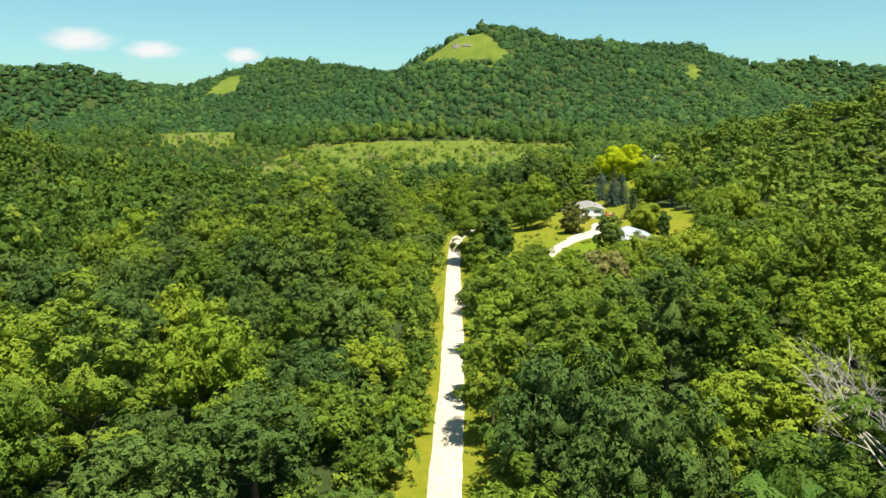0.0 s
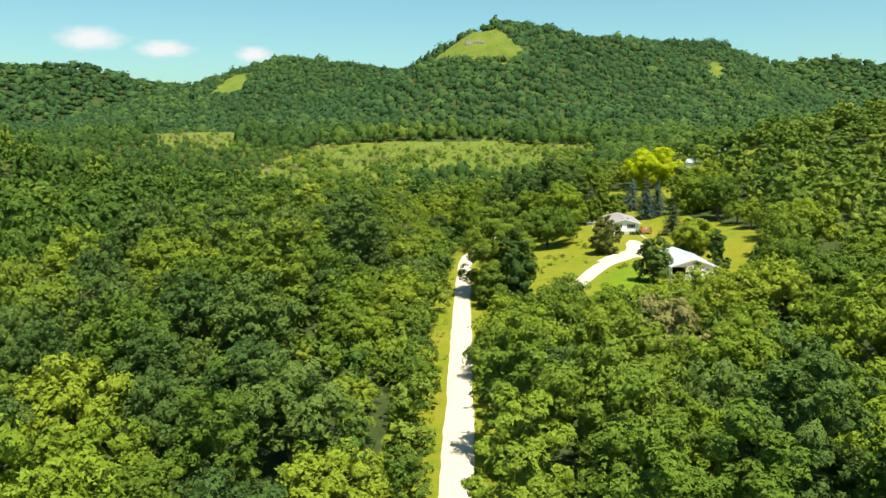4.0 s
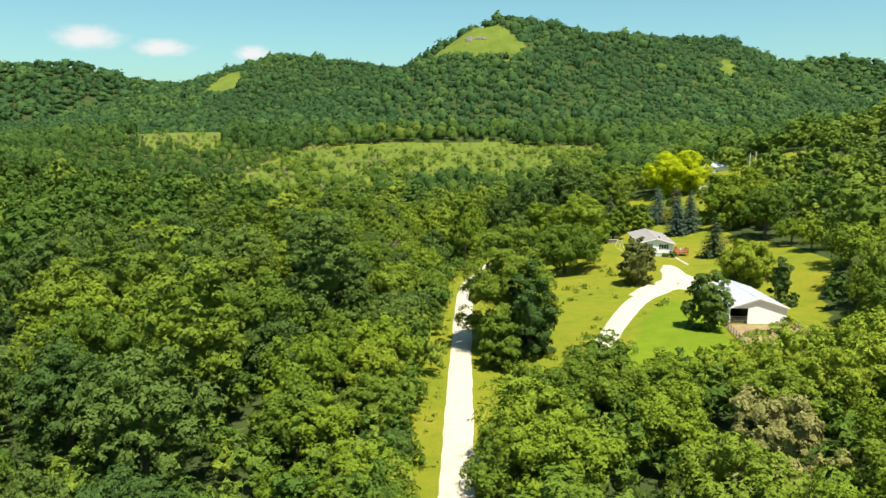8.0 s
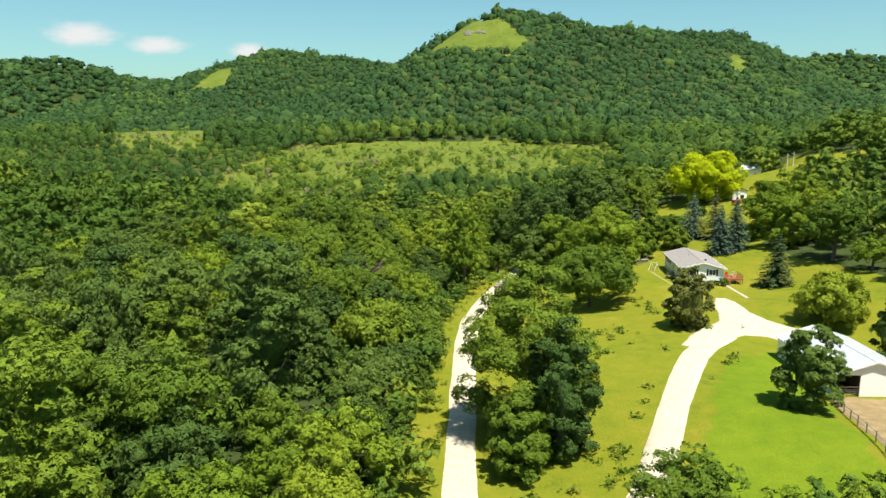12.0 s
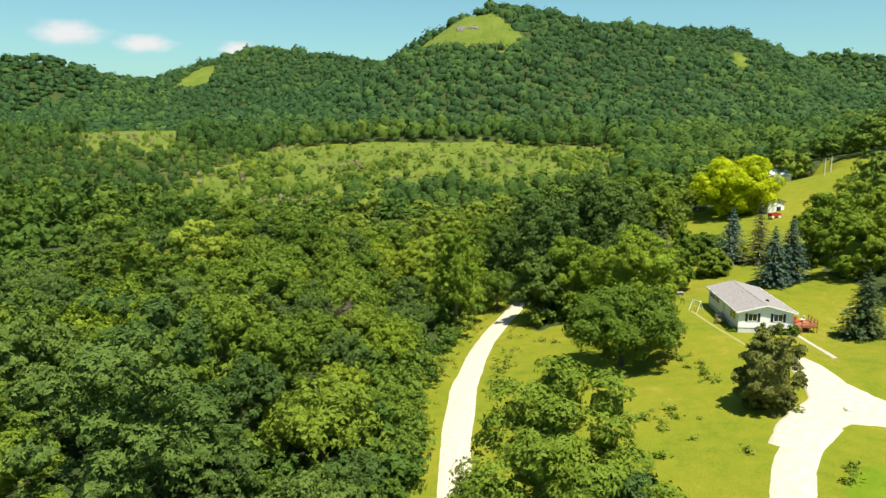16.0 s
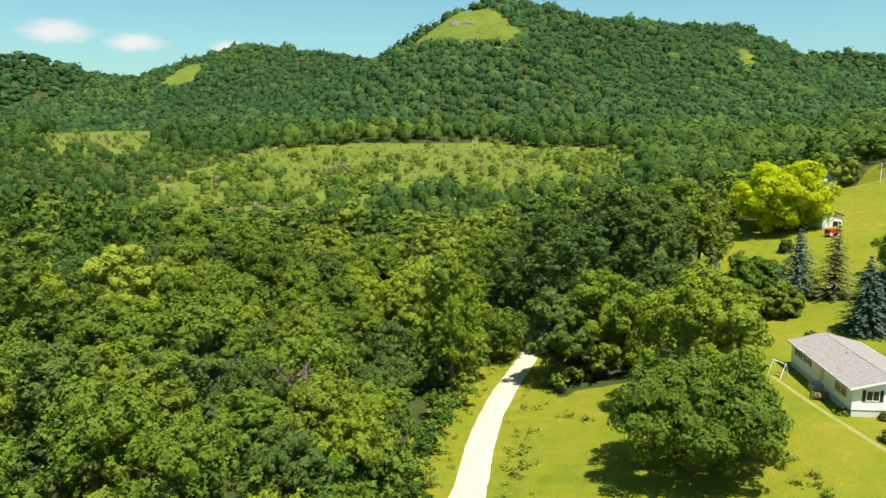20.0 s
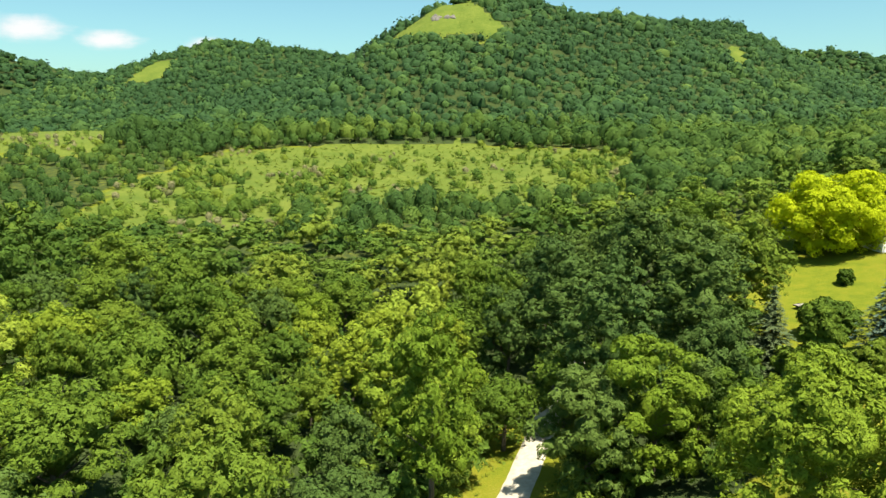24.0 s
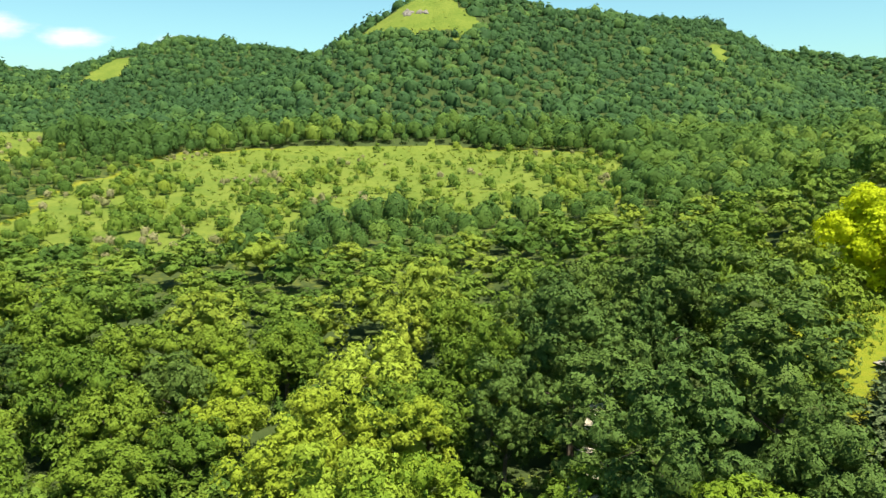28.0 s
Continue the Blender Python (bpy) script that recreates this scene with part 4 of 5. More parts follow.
hill_protos = [dome_crown(500 + k, (5.4, 6.2, 4.8, 5.8, 5.0)[k], -4.5, (5.2, 4.6, 6.0, 5.6, 6.4)[k], 18, 1.5) for k in range(5)]
patch_tone = 0.14 + 0.30 * np.sin(hx * 0.021 + 1) * np.sin(hy * 0.016) + 0.16 * np.sin(hx * 0.057 + 0.8 * np.sin(hy * 0.03)) * np.sin(hy * 0.061 + 2) + 0.14 * np.sin(hx * 0.11 + hy * 0.05) * np.sin(hy * 0.13 - 0.04 * hx)
forest("hillside_woodland", "dark green woodland covering the steep bluffs", hx, hy, np.clip(hrng.lognormal(-0.04, 0.34, len(hx)), 0.5, 1.8), patch_tone, hill_protos, hazed_leaf_mat, 63, 0.30)
ox, oy, orng = jittered(-260, 260, -110, 420, 13.5, 12)
keep = wooded(ox, oy) & ((np.abs(ox) >= 0.75 * (oy + 30) + 10) | (oy < 24))
forest("outer_woodland", "closed woodland behind and beside the flight path", ox[keep], oy[keep], orng.uniform(0.9, 1.5, keep.sum()), orng.uniform(0.2, 0.7, keep.sum()), far_protos, wood_leaf_mat, 68)
qx, qy, qrng = jittered(-1700, 1900, 1300, 2150, 21.0, 9)
keep = (np.abs(qx) < 0.72 * qy) & (height(qx, qy) > 40) & (height(qx, qy - 60) < height(qx, qy) + 10)
qx, qy = qx[keep], qy[keep]
ridge_protos = [dome_crown(600 + k, 13.0 - k, -3.0, 11 + k, 8, 4.0) for k in range(3)]
forest("distant_woodland", "woodland on the distant ridges with bluish haze in its leaf colour", qx, qy, np.clip(qrng.lognormal(0, 0.2, len(qx)), 0.6, 1.5), 0.3 + 0.2 * np.sin(qx * 0.01), ridge_protos, hazed_leaf_mat, 64)

# ---- house ----
def gable_house(at):
    """Long white house; its gable end looks along -y, the origin is the gable's left corner on the ground."""
    W, L, wall, rise = 8.15, 17.0, 2.75, 1.05
    house = thing("house", "long white single-storey house with a low grey shingle roof", "house", at)
    part("foundation", boxes((0.06, 0.06, -1.0, W - 0.06, L - 0.06, 0.2)), skirting_mat, house)
    part("wall", prism([(0, 0.2), (W, 0.2), (W, wall), (W / 2, wall + rise), (0, wall)], 0, L), siding_mat, house)
    for side in (-1, 1):
        x0, x1 = W / 2, W / 2 + side * (W / 2 + 0.5)
        z0, z1 = wall + rise + 0.16, wall + 0.16 - rise * 0.5 / (W / 2)
        part("roof", prism([(x0, z0), (x1, z1), (x1, z1 - 0.18), (x0, z0 - 0.18)], -0.45, L + 0.45), shingle_mat, house)
        part("fascia", prism([(x1, z1 + 0.01), (x1 + side * 0.04, z1 + 0.01), (x1 + side * 0.04, z1 - 0.22), (x1, z1 - 0.22)], -0.47, L + 0.47), trim_mat, house)
        part("bargeboard", prism([(x0, z0 - 0.02), (x1, z1 - 0.02), (x1, z1 - 0.24), (x0, z0 - 0.24)], -0.5, -0.453), trim_mat, house)
    part("ridge_cap", boxes((W / 2 - 0.16, -0.46, wall + rise + 0.10, W / 2 + 0.16, L + 0.46, wall + rise + 0.165)), shingle_mat, house)
    part("roof_vent", boxes((5.1, 3.2, wall + rise - 0.25, 5.5, 3.6, wall + rise + 0.12), bevel=0.03), shutter_mat, house)
    part("roof_vent", tube(bmesh.new(), (3.2, 9, wall + 0.6), (3.2, 9, wall + 1.25), 0.06, 0.06), steel_mat, house)
    # windows in the gable end, each with a pair of shutters
    for x in (1.42, 5.20):
        w = part("window", boxes((x, -0.05, 1.25, x + 1.4, 0.02, 1.33), (x, -0.05, 2.37, x + 1.4, 0.02, 2.45), (x, -0.05, 1.33, x + 0.08, 0.02, 2.37), (x + 1.32, -0.05, 1.33, x + 1.4, 0.02, 2.37), (x + 0.67, -0.05, 1.33, x + 0.73, 0.02, 2.37)), trim_mat, house)
        for k in range(2):
            part("pane", boxes((x + 0.08 + k * 0.65, -0.02, 1.33, x + 0.67 + k * 0.65, 0.01, 2.37)), glass_mat, w)
        for sx in (x - 0.40, x + 1.44):
            part("shutter", boxes((sx, -0.04, 1.2, sx + 0.36, 0.01, 2.5), bevel=0.01), shutter_mat, house)
    part("basement_window", boxes((3.2, 0.02, -0.2, 4.0, 0.075, 0.1)), glass_mat, house)
    # long side: windows, door, steps
    for y, long, z0, z1 in ((1.2, 3.0, 1.05, 2.35), (11.2, 1.5, 1.4, 2.35), (14.0, 1.5, 1.4, 2.35)):
        w = part("window", boxes((-0.05, y, z0 - 0.1, 0.02, y + long, z0), (-0.05, y, z1, 0.02, y + long, z1 + 0.1), (-0.05, y, z0, 0.02, y + 0.1, z1), (-0.05, y + long - 0.1, z0, 0.02, y + long, z1), (-0.05, y + long / 2 - 0.05, z0, 0.02, y + long / 2 + 0.05, z1)), trim_mat, house)
        for k in range(2):
            part("pane", boxes((-0.02, y + 0.1 + k * (long / 2 - 0.05), z0, 0.01, y + long / 2 - 0.05 + k * (long / 2 - 0.05), z1)), glass_mat, w)
        if long < 2:
            for sy in (y - 0.4, y + long + 0.04):
                part("shutter", boxes((-0.04, sy, z0 - 0.1, 0.01, sy + 0.36, z1 + 0.1), bevel=0.01), shutter_mat, house)
    door = part("door", boxes((-0.06, 7.2, 0.5, 0.01, 8.15, 2.5), bevel=0.01), cream_mat, house)
    part("handle", boxes((-0.12, 7.3, 1.45, -0.05, 7.36, 1.55)), steel_mat, door)
    part("step", boxes((-1.2, 6.9, -0.6, 0.05, 8.4, 0.18), (-0.75, 6.9, 0.18, 0.05, 8.4, 0.42)), concrete_mat, house)
    return house


HOUSE_AT = pose(47.4, 250.2, 4.6, 0, 0, -5.0)
gable_house(HOUSE_AT)


def red_deck(at):
    deck = thing("deck", "red-stained timber deck with railings beside the house", "deck", at)
    for k in range(13):
        part("plank", boxes((0, k * 0.28, 0.5, 3.6, k * 0.28 + 0.26, 0.55)), deck_mat, deck)
    part("rim", boxes((0, -0.04, 0.25, 3.6, 0.0, 0.5), (3.6, -0.04, 0.25, 3.64, 3.7, 0.5)), deck_mat, deck)
    for x, y in ((0.05, 0), (1.2, 0), (2.4, 0), (3.5, 0), (3.5, 1.2), (3.5, 2.4), (3.5, 3.55)):
        part("post", boxes((x, y, -0.7, x + 0.1, y + 0.1, 1.45)), deck_mat, deck)
    part("rail", boxes((1.2, 0.0, 1.38, 3.6, 0.1, 1.44), (1.2, 0.02, 0.85, 3.6, 0.08, 0.93)), deck_mat, deck)
    part("rail", boxes((3.5, 0.0, 1.38, 3.6, 3.6, 1.44), (3.52, 0.0, 0.85, 3.58, 3.6, 0.93)), deck_mat, deck)
    part("step", boxes((0.1, -0.7, -0.4, 1.1, -0.05, 0.2), (0.1, -0.38, 0.2, 1.1, -0.05, 0.38)), deck_mat, deck)
    return deck


red_deck(HOUSE_AT @ pose(8.5, 0.7, 0.0))


def garden_chair(at, mat, label):
    chair = thing("garden_chair", label, "chair", at)
    part("seat", boxes((-0.3, -0.3, 0.38, 0.3, 0.3, 0.44), bevel=0.02), mat, chair)
    part("backrest", boxes((-0.3, 0.26, 0.44, 0.3, 0.32, 1.0), bevel=0.02), mat, chair)
    for x in (-0.27, 0.22):
        for y in (-0.27, 0.22):
            part("leg", boxes((x, y, 0, x + 0.05, y + 0.05, 0.38)), mat, chair)
    return chair


garden_chair(HOUSE_AT @ pose(9.4, 2.2, 0.55, 0, 0, 20), red_mat, "red garden chair standing on the deck")
garden_chair(HOUSE_AT @ pose(10.6, 3.0, 0.55, 0, 0, -60), cream_mat, "pale garden chair standing on the deck")
lane("front_walk", [(56.0, 249.2), (55.8, 243.4), (55.5, 239.5), (55.2, 236.2)], 0.6, concrete_mat, "pale concrete walk from deck to driveway", 0.04, 0.02)


lane("worn_path", [(44.6, 263), (44.9, 255), (45.5, 248.5), (46.4, 242), (47.6, 236)], 0.55, worn_mat, "pale path worn into the lawn beside the house", 0.02, 0.06)


# ---- barn ----
def pole_barn(at):
    """White sheet-metal barn; its gable looks along -y, the origin is the gable's left corner on the ground."""
    W, L, wall, rise = 9.8, 16.0, 2.85, 1.6
    barn = thing("barn", "white metal pole barn with a pale roof and open stall", "barn", at)
    part("front_wall", prism([(3.15, 0), (W, 0), (W, wall), (W / 2, wall + rise), (0, wall), (0, wall - 0.12), (3.15, wall - 0.12)], 0, 0.14), white_metal_mat, barn)
    part("corner_post", boxes((0, 0, -0.3, 0.16, 0.16, wall - 0.12)), white_metal_mat, barn)
    part("side_wall", boxes((0, 0.16, -0.3, 0.12, L, wall)), white_metal_mat, barn)
    part("side_wall", boxes((W - 0.12, 0.14, -0.3, W, L, wall)), white_metal_mat, barn)
    part("back_wall", prism([(0.12, -0.3), (W - 0.12, -0.3), (W - 0.12, wall), (W / 2, wall + rise), (0.12, wall)], L - 0.14, L), white_metal_mat, barn)
    part("stall_wall", boxes((3.2, 0.15, 0, 3.3, 5.5, wall), (0.13, 5.4, 0, 3.2, 5.5, wall)), inside_mat, barn)
    for side in (-1, 1):
        x0, x1 = W / 2, W / 2 + side * (W / 2 + 0.35)
        z0, z1 = wall + rise + 0.12, wall + 0.12 - rise * 0.35 / (W / 2)
        roof = part("roof", prism([(x0, z0), (x1, z1), (x1, z1 - 0.08), (x0, z0 - 0.08)], -0.35, L + 0.35), metal_roof_mat, barn)
        part("roof_edge", prism([(x0, z0 + 0.02), (x1, z1 + 0.02), (x1, z1 - 0.16), (x0, z0 - 0.16)], -0.40, -0.352), trim_mat, barn)
        for k in range(18):
            y = -0.3 + k * 0.96
            part("rib", prism([(x0, z0 + 0.05), (x1, z1 + 0.05), (x1, z1 - 0.02), (x0, z0 - 0.02)], y, y + 0.06), metal_roof_mat, roof)
    part("ridge_cap", boxes((W / 2 - 0.2, -0.38, wall + rise + 0.06, W / 2 + 0.2, L + 0.38, wall + rise + 0.13)), metal_roof_mat, barn)
    for k in range(7):
        x = 3.25 + k * 0.92
        part("seam", boxes((x, -0.008, 0, x + 0.03, 0.0, wall)), white_metal_mat, barn)
    gate = part("gate", boxes((0.2, -0.08, 0.3, 0.26, -0.03, 1.3)), steel_mat, barn, "grey tubular steel gate")
    part("stile", boxes((3.05, -0.08, 0.3, 3.11, -0.03, 1.3)), steel_mat, gate)
    for z in (0.35, 0.6, 0.85, 1.22):
        part("bar", boxes((0.26, -0.075, z, 3.05, -0.035, z + 0.05)), steel_mat, gate)
    return barn


BARN_AT = pose(48.9, 193.4, 2.45, 0, 0, 0.0)
pole_barn(BARN_AT)

def fence_run(points, label):
    fence = thing("fence", label, "fence")
    for (ax, ay), (bx, by) in zip(points, points[1:]):
        n = max(1, round(math.hypot(bx - ax, by - ay) / 2.6))
        for k in range(n):
            x, y = ax + (bx - ax) * k / n, ay + (by - ay) * k / n
            g = ground_at(x, y)
            part("post", tube(bmesh.new(), (x, y, g - 0.4), (x, y, g + 1.25), 0.08, 0.07, 6), grey_wood_mat, fence)
            x2, y2 = ax + (bx - ax) * (k + 1) / n, ay + (by - ay) * (k + 1) / n
            g2 = ground_at(x2, y2)
            for z in (0.55, 1.05):
                part("rail", tube(bmesh.new(), (x, y, g + z), (x2, y2, g2 + z), 0.045, 0.045, 5), grey_wood_mat, fence)
    return fence


fence_run([(48.0, 192.0), (46.2, 183), (43.8, 172), (46, 166)], "weathered wooden fence round the barnyard")
fence_run([(58.9, 193.0), (60.0, 188), (59.2, 182)], "short weathered fence beside the barn")


# ---- outbuildings ----
def small_shed(at):
    shed = thing("shed", "small pale shed with a dark doorway and grey roof", "shed", at)
    part("wall", prism([(0, -0.8), (4.7, -0.8), (4.7, 3.4), (2.35, 4.25), (0, 3.4)], 0, 6.5), siding_mat, shed)
    for side in (-1, 1):
        x1 = 2.35 + side * 2.7
        part("roof", prism([(2.35, 4.39), (x1, 3.41), (x1, 3.29), (2.35, 4.27)], -0.3, 6.8), shingle_mat, shed)
    # no opening is cut: a black panel paints the doorway's inner shade
    part("door", boxes((2.5, -0.06, -0.1, 3.7, 0.0, 2.0), bevel=0.01), shutter_mat, shed, "black panel painted as the shade inside an open doorway")
    part("roof_edge", prism([(-0.35, 3.43), (2.35, 4.41), (5.05, 3.43), (5.05, 3.26), (2.35, 4.24), (-0.35, 3.26)], -0.36, -0.302), shutter_mat, shed)
    return shed


small_shed(pose(92.6, 345.0, 10.75, 0, 0, 3))


def white_farm_building(at):
    b = thing("farm_building", "long white farm building with a pale metal roof", "building", at)
    part("wall", prism([(0, -1.5), (7.5, -1.5), (7.5, 3.9), (3.75, 5.8), (0, 3.9)], 0, 13), siding_mat, b)
    for side in (-1, 1):
        x1 = 3.75 + side * 4.2
        part("roof", prism([(3.75, 5.98), (x1, 3.86), (x1, 3.72), (3.75, 5.84)], -0.4, 13.4), metal_roof_mat, b)
    for y, z in ((1.6, 1.2), (4.6, 1.2), (7.6, 1.2), (10.6, 1.2)):
        w = part("window", boxes((-0.05, y, z, 0.0, y + 1.1, z + 1.2)), trim_mat, b)
        part("pane", boxes((-0.07, y + 0.1, z + 0.1, -0.05, y + 1.0, z + 1.1)), glass_mat, w)
    return b


white_farm_building(pose(122.0, 395.0, 14.0, 0, 0, 82))


def utility_pole(x, y, tall):
    pole = thing("utility_pole", "pale weathered utility pole with a cross arm", "pole", pose(x, y, ground_at(x, y)), "utility poles")
    part("shaft", tube(bmesh.new(), (0, 0, -0.8), (0, 0, tall), 0.17, 0.11, 8), cream_mat, pole)
    arm = part("cross_arm", boxes((-0.7, -0.06, tall - 0.9, 0.7, 0.06, tall - 0.76)), grey_wood_mat, pole)
    for dx in (-0.6, 0.0, 0.6):
        part("insulator", tube(bmesh.new(), (dx, 0, tall - 0.76), (dx, 0, tall - 0.58), 0.05, 0.03, 6), cream_mat, arm)
    return pole


utility_pole(122.0, 373.0, 25.0 - ground_at(122.0, 373.0))
utility_pole(126.0, 377.0, 25.5 - ground_at(126.0, 377.0))


def swing_frame(at):
    s = thing("swing_frame", "small white A-shaped swing frame on the lawn", "swing", at)
    for y in (-1.0, 1.0):
        for dx in (-0.8, 0.8):
            part("leg", tube(bmesh.new(), (dx, y, -0.1), (0, y, 1.9), 0.045, 0.045, 6), trim_mat, s)
    part("top_bar", tube(bmesh.new(), (0, -1.2, 1.9), (0, 1.2, 1.9), 0.045, 0.045, 6), trim_mat, s)
    part("seat", boxes((-0.2, -0.35, 0.5, 0.2, 0.35, 0.55)), red_mat, s)
    for y in (-0.33, 0.33):
        part("rope", tube(bmesh.new(), (0, y, 0.55), (0, y, 1.9), 0.012, 0.012, 4), steel_mat, s)
    return s


swing_frame(pose(45.4, 263.0, ground_at(45.4, 263.0), 0, 0, 20))



def farm_wagon(at):
    w = thing("farm_wagon", "small red farm wagon with pale wheels by the shed", "wagon", at)
    part("bed", boxes((-1.5, -0.8, 0.6, 1.5, 0.8, 0.75), bevel=0.02), red_mat, w)
    for x0, y0, x1, y1 in ((-1.5, -0.8, 1.5, -0.74), (-1.5, 0.74, 1.5, 0.8), (-1.5, -0.74, -1.44, 0.74), (1.44, -0.74, 1.5, 0.74)):
        part("side_board", boxes((x0, y0, 0.75, x1, y1, 1.35)), red_mat, w)
    for x in (-1.0, 1.0):
        for y in (-0.86, 0.86):
            part("wheel", tube(bmesh.new(), (x, y - 0.07, 0.36), (x, y + 0.07, 0.36), 0.38, 0.38, 14), cream_mat, w)
    part("drawbar", tube(bmesh.new(), (1.5, 0, 0.6), (2.7, 0, 0.35), 0.05, 0.04, 6), steel_mat, w)
    return w


farm_wagon(pose(91.6, 338.4, ground_at(91.6, 338.4), 0, 0, 12))


def utility_trailer(at):
    w = thing("utility_trailer", "small dark flatbed trailer parked on the far lawn", "trailer", at)
    part("bed", boxes((-1.3, -0.8, 0.5, 1.3, 0.8, 0.6), bevel=0.02), grey_wood_mat, w)
    part("frame", boxes((-1.3, -0.85, 0.38, 1.9, 0.85, 0.5)), shutter_mat, w)
    for y in (-0.95, 0.95):
        part("wheel", tube(bmesh.new(), (0, y - 0.09, 0.32), (0, y + 0.09, 0.32), 0.34, 0.34, 14), shutter_mat, w)
    return w


utility_trailer(pose(66.8, 324.6, ground_at(66.8, 324.6), 0, 0, 15))


def picnic_table(at):
    p = thing("picnic_table", "weathered pale picnic table under the pine", "table", at)
    part("tabletop", boxes((-0.9, -0.38, 0.72, 0.9, 0.38, 0.77)), cream_mat, p)
    for y in (-0.85, 0.6):
        part("bench", boxes((-0.9, y, 0.42, 0.9, y + 0.25, 0.46)), cream_mat, p)
    for x in (-0.65, 0.65):
        part("leg", prism([(x - 0.05, 0), (x + 0.05, 0), (x + 0.05, 0.72), (x - 0.05, 0.72)], -0.3, -0.24), cream_mat, p)
        part("leg", prism([(x - 0.05, 0), (x + 0.05, 0), (x + 0.05, 0.72), (x - 0.05, 0.72)], 0.24, 0.3), cream_mat, p)
        part("crossbar", boxes((x - 0.04, -0.8, 0.36, x + 0.04, 0.8, 0.42)), cream_mat, p)
    return p


picnic_table(pose(71.9, 300.9, ground_at(71.9, 300.9), 0, 0, 10))


def shrub(x, y, r, top, label, mat, seed, name="shrub"):
    v, f = crown_arrays(seed, r, -0.2, top, 9, 420, 0.3)
    s = thing(name, label, "shrub", stand(x, y, seed, 1), "garden shrubs")
    part("leaves", triangle_mesh("leaves", v, f, mat), None, s)
    part("stem", tube(bmesh.new(), (0, 0, -0.2), (0, 0, top * 0.5), 0.05, 0.03, 5), bark_mat, s)
    return s


wood_pile = thing("wood_pile", "low grey stack of split logs under a board", "wood pile", pose(46.6, 278.4, ground_at(46.6, 278.4), 0, 0, 15))
for k in range(3):
    for j in range(9):
        part("log", tube(bmesh.new(), (-1.4 + j * 0.34, -0.5, 0.15 + k * 0.29), (-1.4 + j * 0.34, 0.5, 0.15 + k * 0.29), 0.16, 0.15, 7), grey_wood_mat, wood_pile)
part("cover_board", boxes((-1.7, -0.65, 0.92, 1.7, 0.65, 0.97)), grey_wood_mat, wood_pile)
shrub(55.3, 248.9, 1.1, 1.5, "rounded green shrub below the gable windows", leaf_mat, 3)
shrub(53.6, 249.2, 0.7, 0.9, "small green shrub below the gable", leaf_mat, 4)
shrub(50.6, 249.2, 0.6, 0.9, "small green shrub by the foundation", cedar_mat, 5)
shrub(46.6, 255.6, 0.9, 0.7, "low bed of mixed garden flowers beside the house", brown_leaf_mat, 6, "flower_bed")
shrub(46.9, 251.0, 0.7, 0.6, "low plants beside the house corner", leaf_mat, 7)
shrub(57.4, 279.0, 0.8, 1.2, "small flowering shrub behind the house", pale_leaf_mat, 8)
young = conifer_mesh(77, 1.3, 3.4, 14, 14, cedar_mat)
make_tree("young_cedar", "small young evergreen on the front lawn", young, trunk_mesh(5, 3.4, 0.06, 0, 1), stand(48.3, 243.6, 0, 1))
for k, (x, y) in enumerate(((66, 232), (69.5, 229.5), (71, 236), (63, 230))):
    shrub(x, y, 0.8, 1.1, "small dark shrub on the yard", dark_leaf_mat, 20 + k)

# pale limestone outcrop on the bald bluff
rock_rng = np.random.default_rng(31)
outcrop = thing("rock_outcrop", "pale limestone outcrop on the grassy bluff", "rock", pose(24, 889, ground_at(24, 889)))
for k in range(12):
    v, f = ICO[2]
    v = v * rock_rng.uniform(0.75, 1.1, (len(v), 1)) * rock_rng.uniform((1.6, 1.4, 1.2), (4.5, 2.6, 3.0))
    v = v + np.array([rock_rng.uniform(-11, 9), rock_rng.uniform(-5, 2), 0])
    v[:, 2] += height(v[:, 0] + 24, v[:, 1] + 889) - ground_at(24, 889)
    part("boulder", triangle_mesh("boulder", v, f, stone_mat), None, outcrop)

# bare dead tree at the wood's edge
def dead_tree(x, y, tall, seed=12, wood=dead_wood_mat, label="bleached dead tree with bare forking branches"):
    rng = random.Random(seed)
    t = thing("dead_tree", label, "tree", pose(x, y, ground_at(x, y)))
    part("trunk", tube(tube(bmesh.new(), (0, 0, -0.5), (0.2, 0.1, tall * 0.45), 0.24, 0.16, 8), (0.2, 0.1, tall * 0.45), (0.1, 0.3, tall * 0.8), 0.16, 0.05, 7), wood, t)

    def grow(bm, start, way, long, width, depth):
        end = start + way * long
        tube(bm, start, end, width, width * 0.6, 5)
        if depth:
            for _ in range(4 if depth > 1 else 5):
                turn = Vector((rng.gauss(0, 0.5), rng.gauss(0, 0.5), rng.gauss(0.12, 0.35)))
                grow(bm, start + way * long * rng.uniform(0.45, 1.0), (way + turn).normalized(), long * rng.uniform(0.5, 0.72), width * 0.55, depth - 1)
    for k in range(11):
        a = k * 2.4
        h = tall * rng.uniform(0.28, 0.72)
        bm = bmesh.new()
        grow(bm, Vector((0.15, 0.1, h)), Vector((math.cos(a), math.sin(a), rng.uniform(0.3, 0.9))).normalized(), tall * rng.uniform(0.17, 0.26), 0.11, 3)
        part("branch", bm, wood, t)
    return t


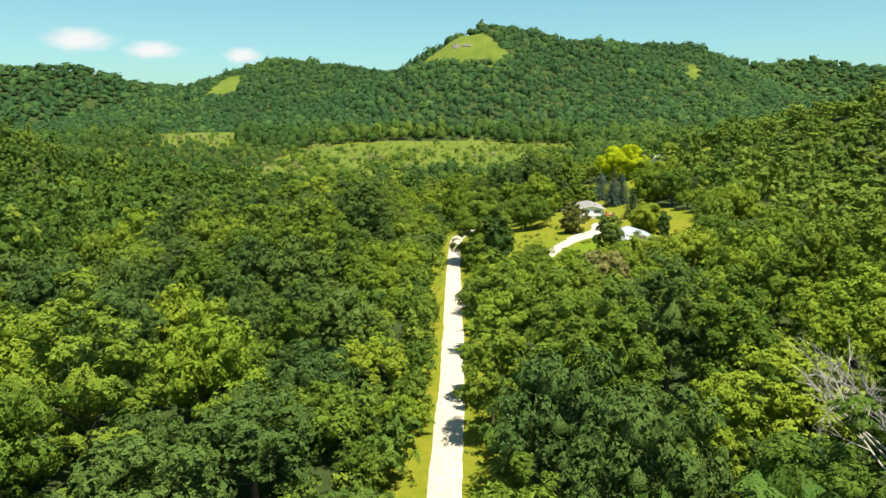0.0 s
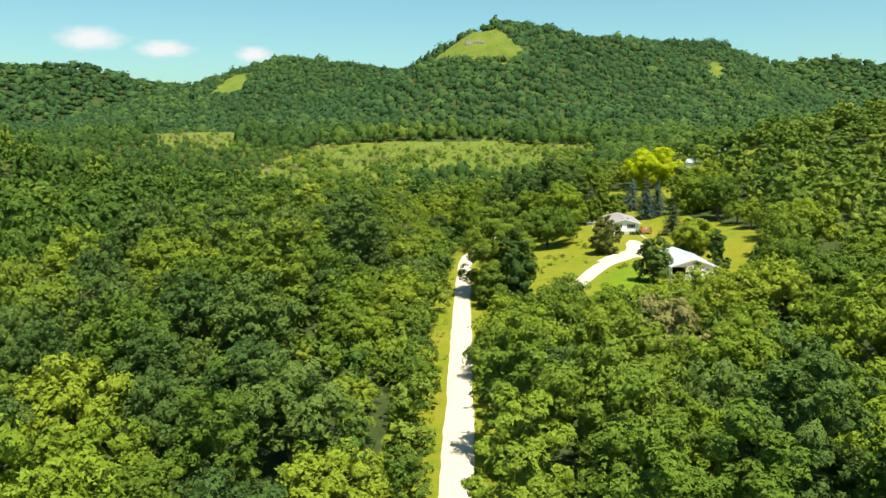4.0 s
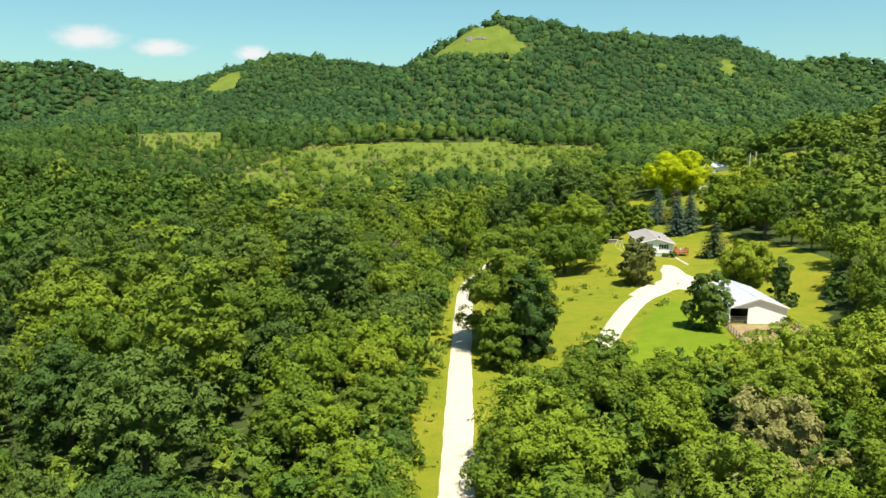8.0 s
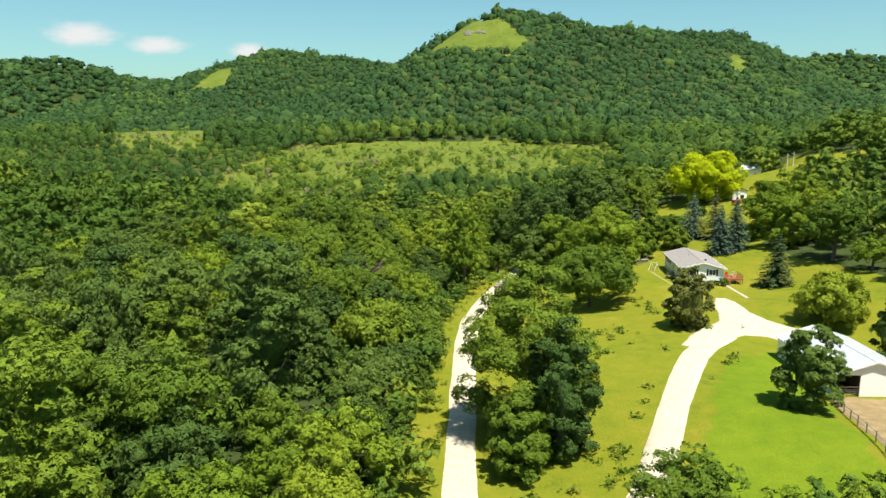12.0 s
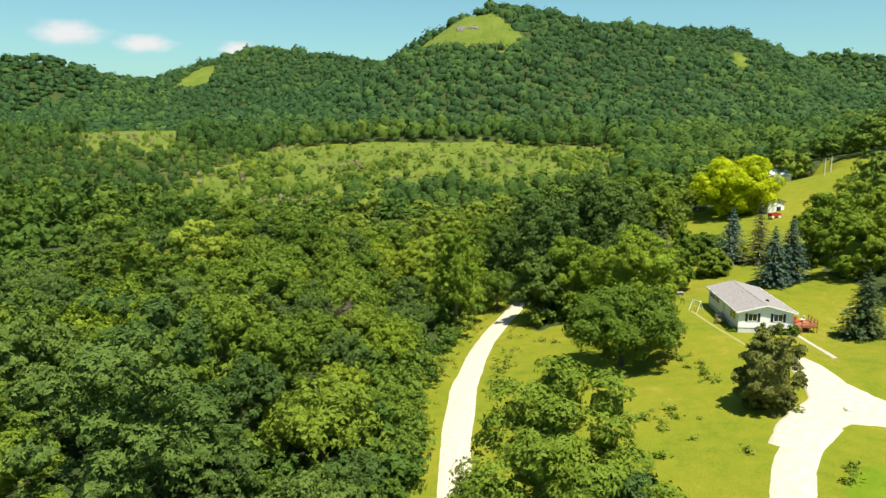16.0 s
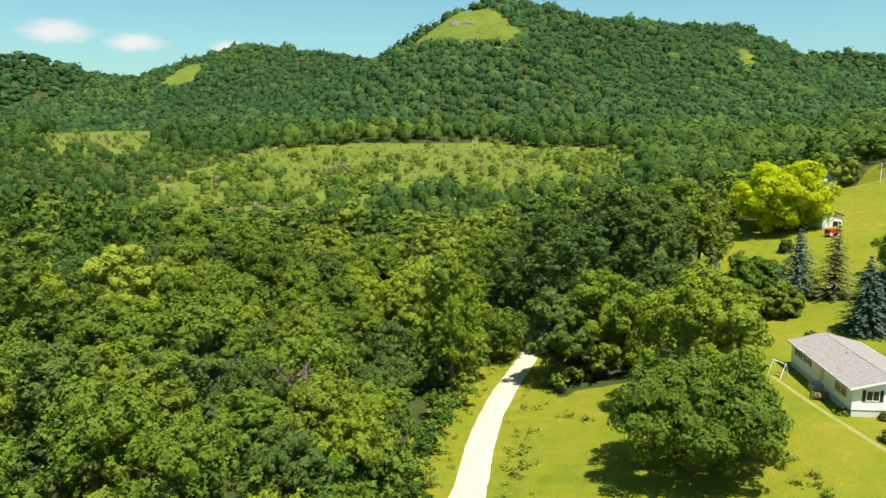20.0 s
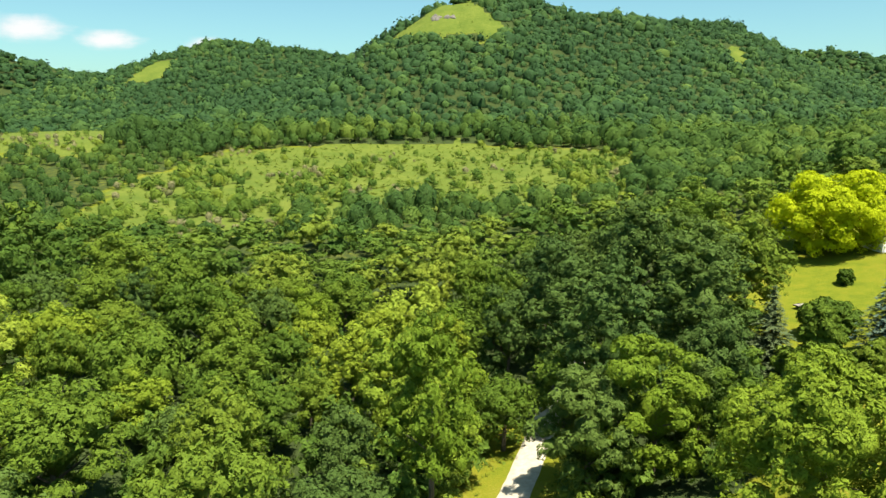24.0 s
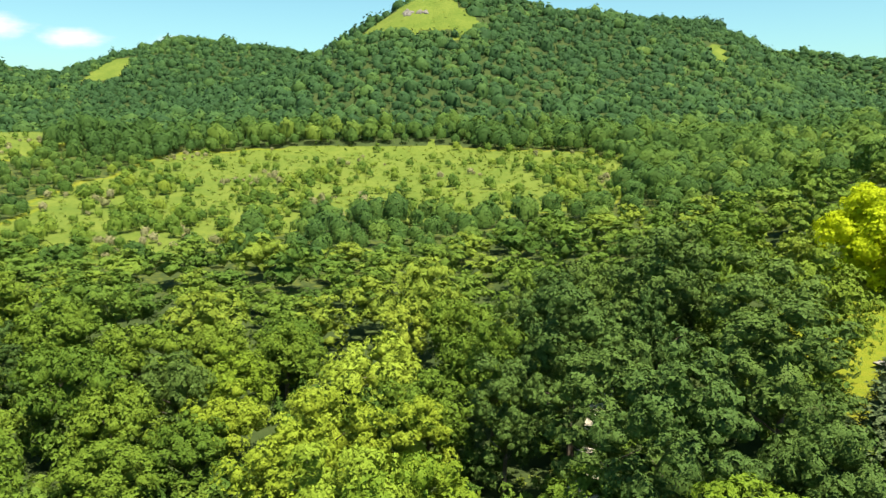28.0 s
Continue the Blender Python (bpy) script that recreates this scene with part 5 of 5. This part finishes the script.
dead_tree(34.5, 52.5, 22.0)
dead_tree(-54.5, 143.0, 12.5, 3, brown_wood_mat, "brown half-dead tree with bare thin branches")
dead_tree(-16.0, 262.5, 8.5, 4, brown_wood_mat, "brown half-dead tree with bare thin branches")
hill_pine = conifer_mesh(90, 2.4, 10.0, 12, 9, spruce_mat, 0.2)
hill_stem = trunk_mesh(90, 10.0, 0.16, 0, 1)
for k, (x, y, s) in enumerate(((-48, 872, 1.0), (-42, 884, 1.2), (-37, 879, 0.8), (-30, 893, 1.1), (-22, 900, 0.9), (-12, 908, 1.0), (-55, 866, 1.1))):
    make_tree("pine_tree", "small dark pine on the edge of the bluff", hill_pine, hill_stem, stand(x, y, k, s), "pines on the bluff")

# ---- weeds and bushes ----
def weeds(name, label, x, y, size, seed, per=9, mat=None):
    rng = np.random.default_rng(seed)
    z = height(x, y)
    n = len(x)
    pos = np.repeat(np.stack([x, y, z], -1), per, 0)
    s = np.repeat(size, per)
    off = rng.normal(0, 0.45, (n * per, 3)) * s[:, None]
    off[:, 2] = np.abs(off[:, 2]) * 0.9 + 0.05
    v, t = leaf_cards(rng, pos + off, rng.normal(0, 0.6, (n * per, 3)) + np.array([0, 0, 0.8]), 1.0)
    c = v.reshape(-1, 3, 3)
    m = c.mean(1, keepdims=True)
    c = (m + (c - m) * (0.48 * s)[:, None, None]).reshape(-1, 3)
    me = triangle_mesh(name, c, t, mat or weed_mat, np.repeat(np.clip(np.repeat(rng.random(n), per) + rng.normal(0, 0.15, n * per), 0, 1), 3))
    return tagged(new(name, me), label, "weeds", kind="stuff")


ax, ay, arng = jittered(4, 46, 150, 292, 1.5, 21)
ok = inside(CLEARING, ax, ay) & ~inside(LAWN, ax, ay) & ~inside(YARD, ax, ay) & (line_distance(DRIVE, ax, ay)[0] > 3.2) & (line_distance(ROAD, ax, ay)[0] > 3.0)
patchy = np.sin(ax * 0.35 + 1) * np.sin(ay * 0.22) + arng.normal(0, 0.5, len(ax))
ok &= patchy > np.where((ay > 222) & (ax < 34), 1.25, 0.72)
weeds("meadow_weeds", "scattered tall weeds in the rough meadow", ax[ok], ay[ok], arng.uniform(0.3, 0.9, ok.sum()), 22, 34)
ax, ay, arng = jittered(-12, 40, 30, 330, 1.3, 23)
d, s = line_distance(ROAD, ax, ay)
ok = (d > 2.6) & (d < 7) & (arng.random(len(ax)) < 0.30) & ~inside(YARD, ax, ay)
weeds("roadside_weeds", "uneven grass and weeds along the road verges", ax[ok], ay[ok], arng.uniform(0.25, 0.7, ok.sum()), 24, 16)
ax, ay, arng = jittered(-135, 125, 470, 705, 5.0, 25)
ok = inside(FIELD, ax, ay) & (arng.random(len(ax)) < 0.55)
weeds("field_brush", "scattered shrubs and tall grass across the hillside field", ax[ok], ay[ok], arng.uniform(0.6, 1.8, ok.sum()), 26, 16)
ax, ay, arng = jittered(-400, 80, 640, 930, 7.0, 27)
ok = (inside(LEFT_FIELD, ax, ay) | inside(BALD, ax, ay)) & (arng.random(len(ax)) < 0.4)
weeds("hill_brush", "low brush on the bald hillside and far field", ax[ok], ay[ok], arng.uniform(0.5, 1.5, ok.sum()), 28, 12)

# ---- clouds ----
cloud_mat = bpy.data.materials.new("cloud")
cloud_mat.use_nodes = True
ct = cloud_mat.node_tree
ct.nodes.remove(ct.nodes["Principled BSDF"])
coord = ct.nodes.new("ShaderNodeTexCoord").outputs["Object"]
warp = noise_of(ct, 1.6, 6.0, 0.62, coord)
length = ct.nodes.new("ShaderNodeVectorMath")
length.operation = "LENGTH"
ct.links.new(coord, length.inputs[0])
dense = calc(ct, "SUBTRACT", calc(ct, "ADD", 0.52, calc(ct, "MULTIPLY", warp, 0.9)), length.outputs["Value"])
soft_edge = ct.nodes.new("ShaderNodeMapRange")
soft_edge.interpolation_type = "SMOOTHSTEP"
ct.links.new(dense, soft_edge.inputs[0])
soft_edge.inputs[1].default_value, soft_edge.inputs[2].default_value, soft_edge.inputs[4].default_value = 0.0, 0.8, 0.85
clear, glow, blend_cloud = ct.nodes.new("ShaderNodeBsdfTransparent"), ct.nodes.new("ShaderNodeEmission"), ct.nodes.new("ShaderNodeMixShader")
glow.inputs[0].default_value, glow.inputs[1].default_value = (1.0, 0.95, 0.94, 1), 0.50
ct.links.new(soft_edge.outputs[0], blend_cloud.inputs[0])
ct.links.new(clear.outputs[0], blend_cloud.inputs[1])
ct.links.new(glow.outputs[0], blend_cloud.inputs[2])
ct.links.new(blend_cloud.outputs[0], ct.nodes["Material Output"].inputs["Surface"])
for x, z, w, h in ((-1751, 441, 200, 76), (-1398, 392, 170, 56), (-965, 366, 115, 50)):
    me = mesh_of("cloud", [(-1.3, 0, -1.3), (1.3, 0, -1.3), (1.3, 0, 1.3), (-1.3, 0, 1.3)], [(0, 1, 2, 3)], cloud_mat)
    c = tagged(new("backdrop_cloud", me), "small soft white cloud low in the sky", "cloud", kind="structure")
    c.matrix_world = Matrix.Translation((x, 3610, z)) @ Matrix.Rotation(math.atan2(-x, 3610), 4, "Z") @ Matrix.Diagonal((w, 1, h, 1))
    c.visible_shadow = False
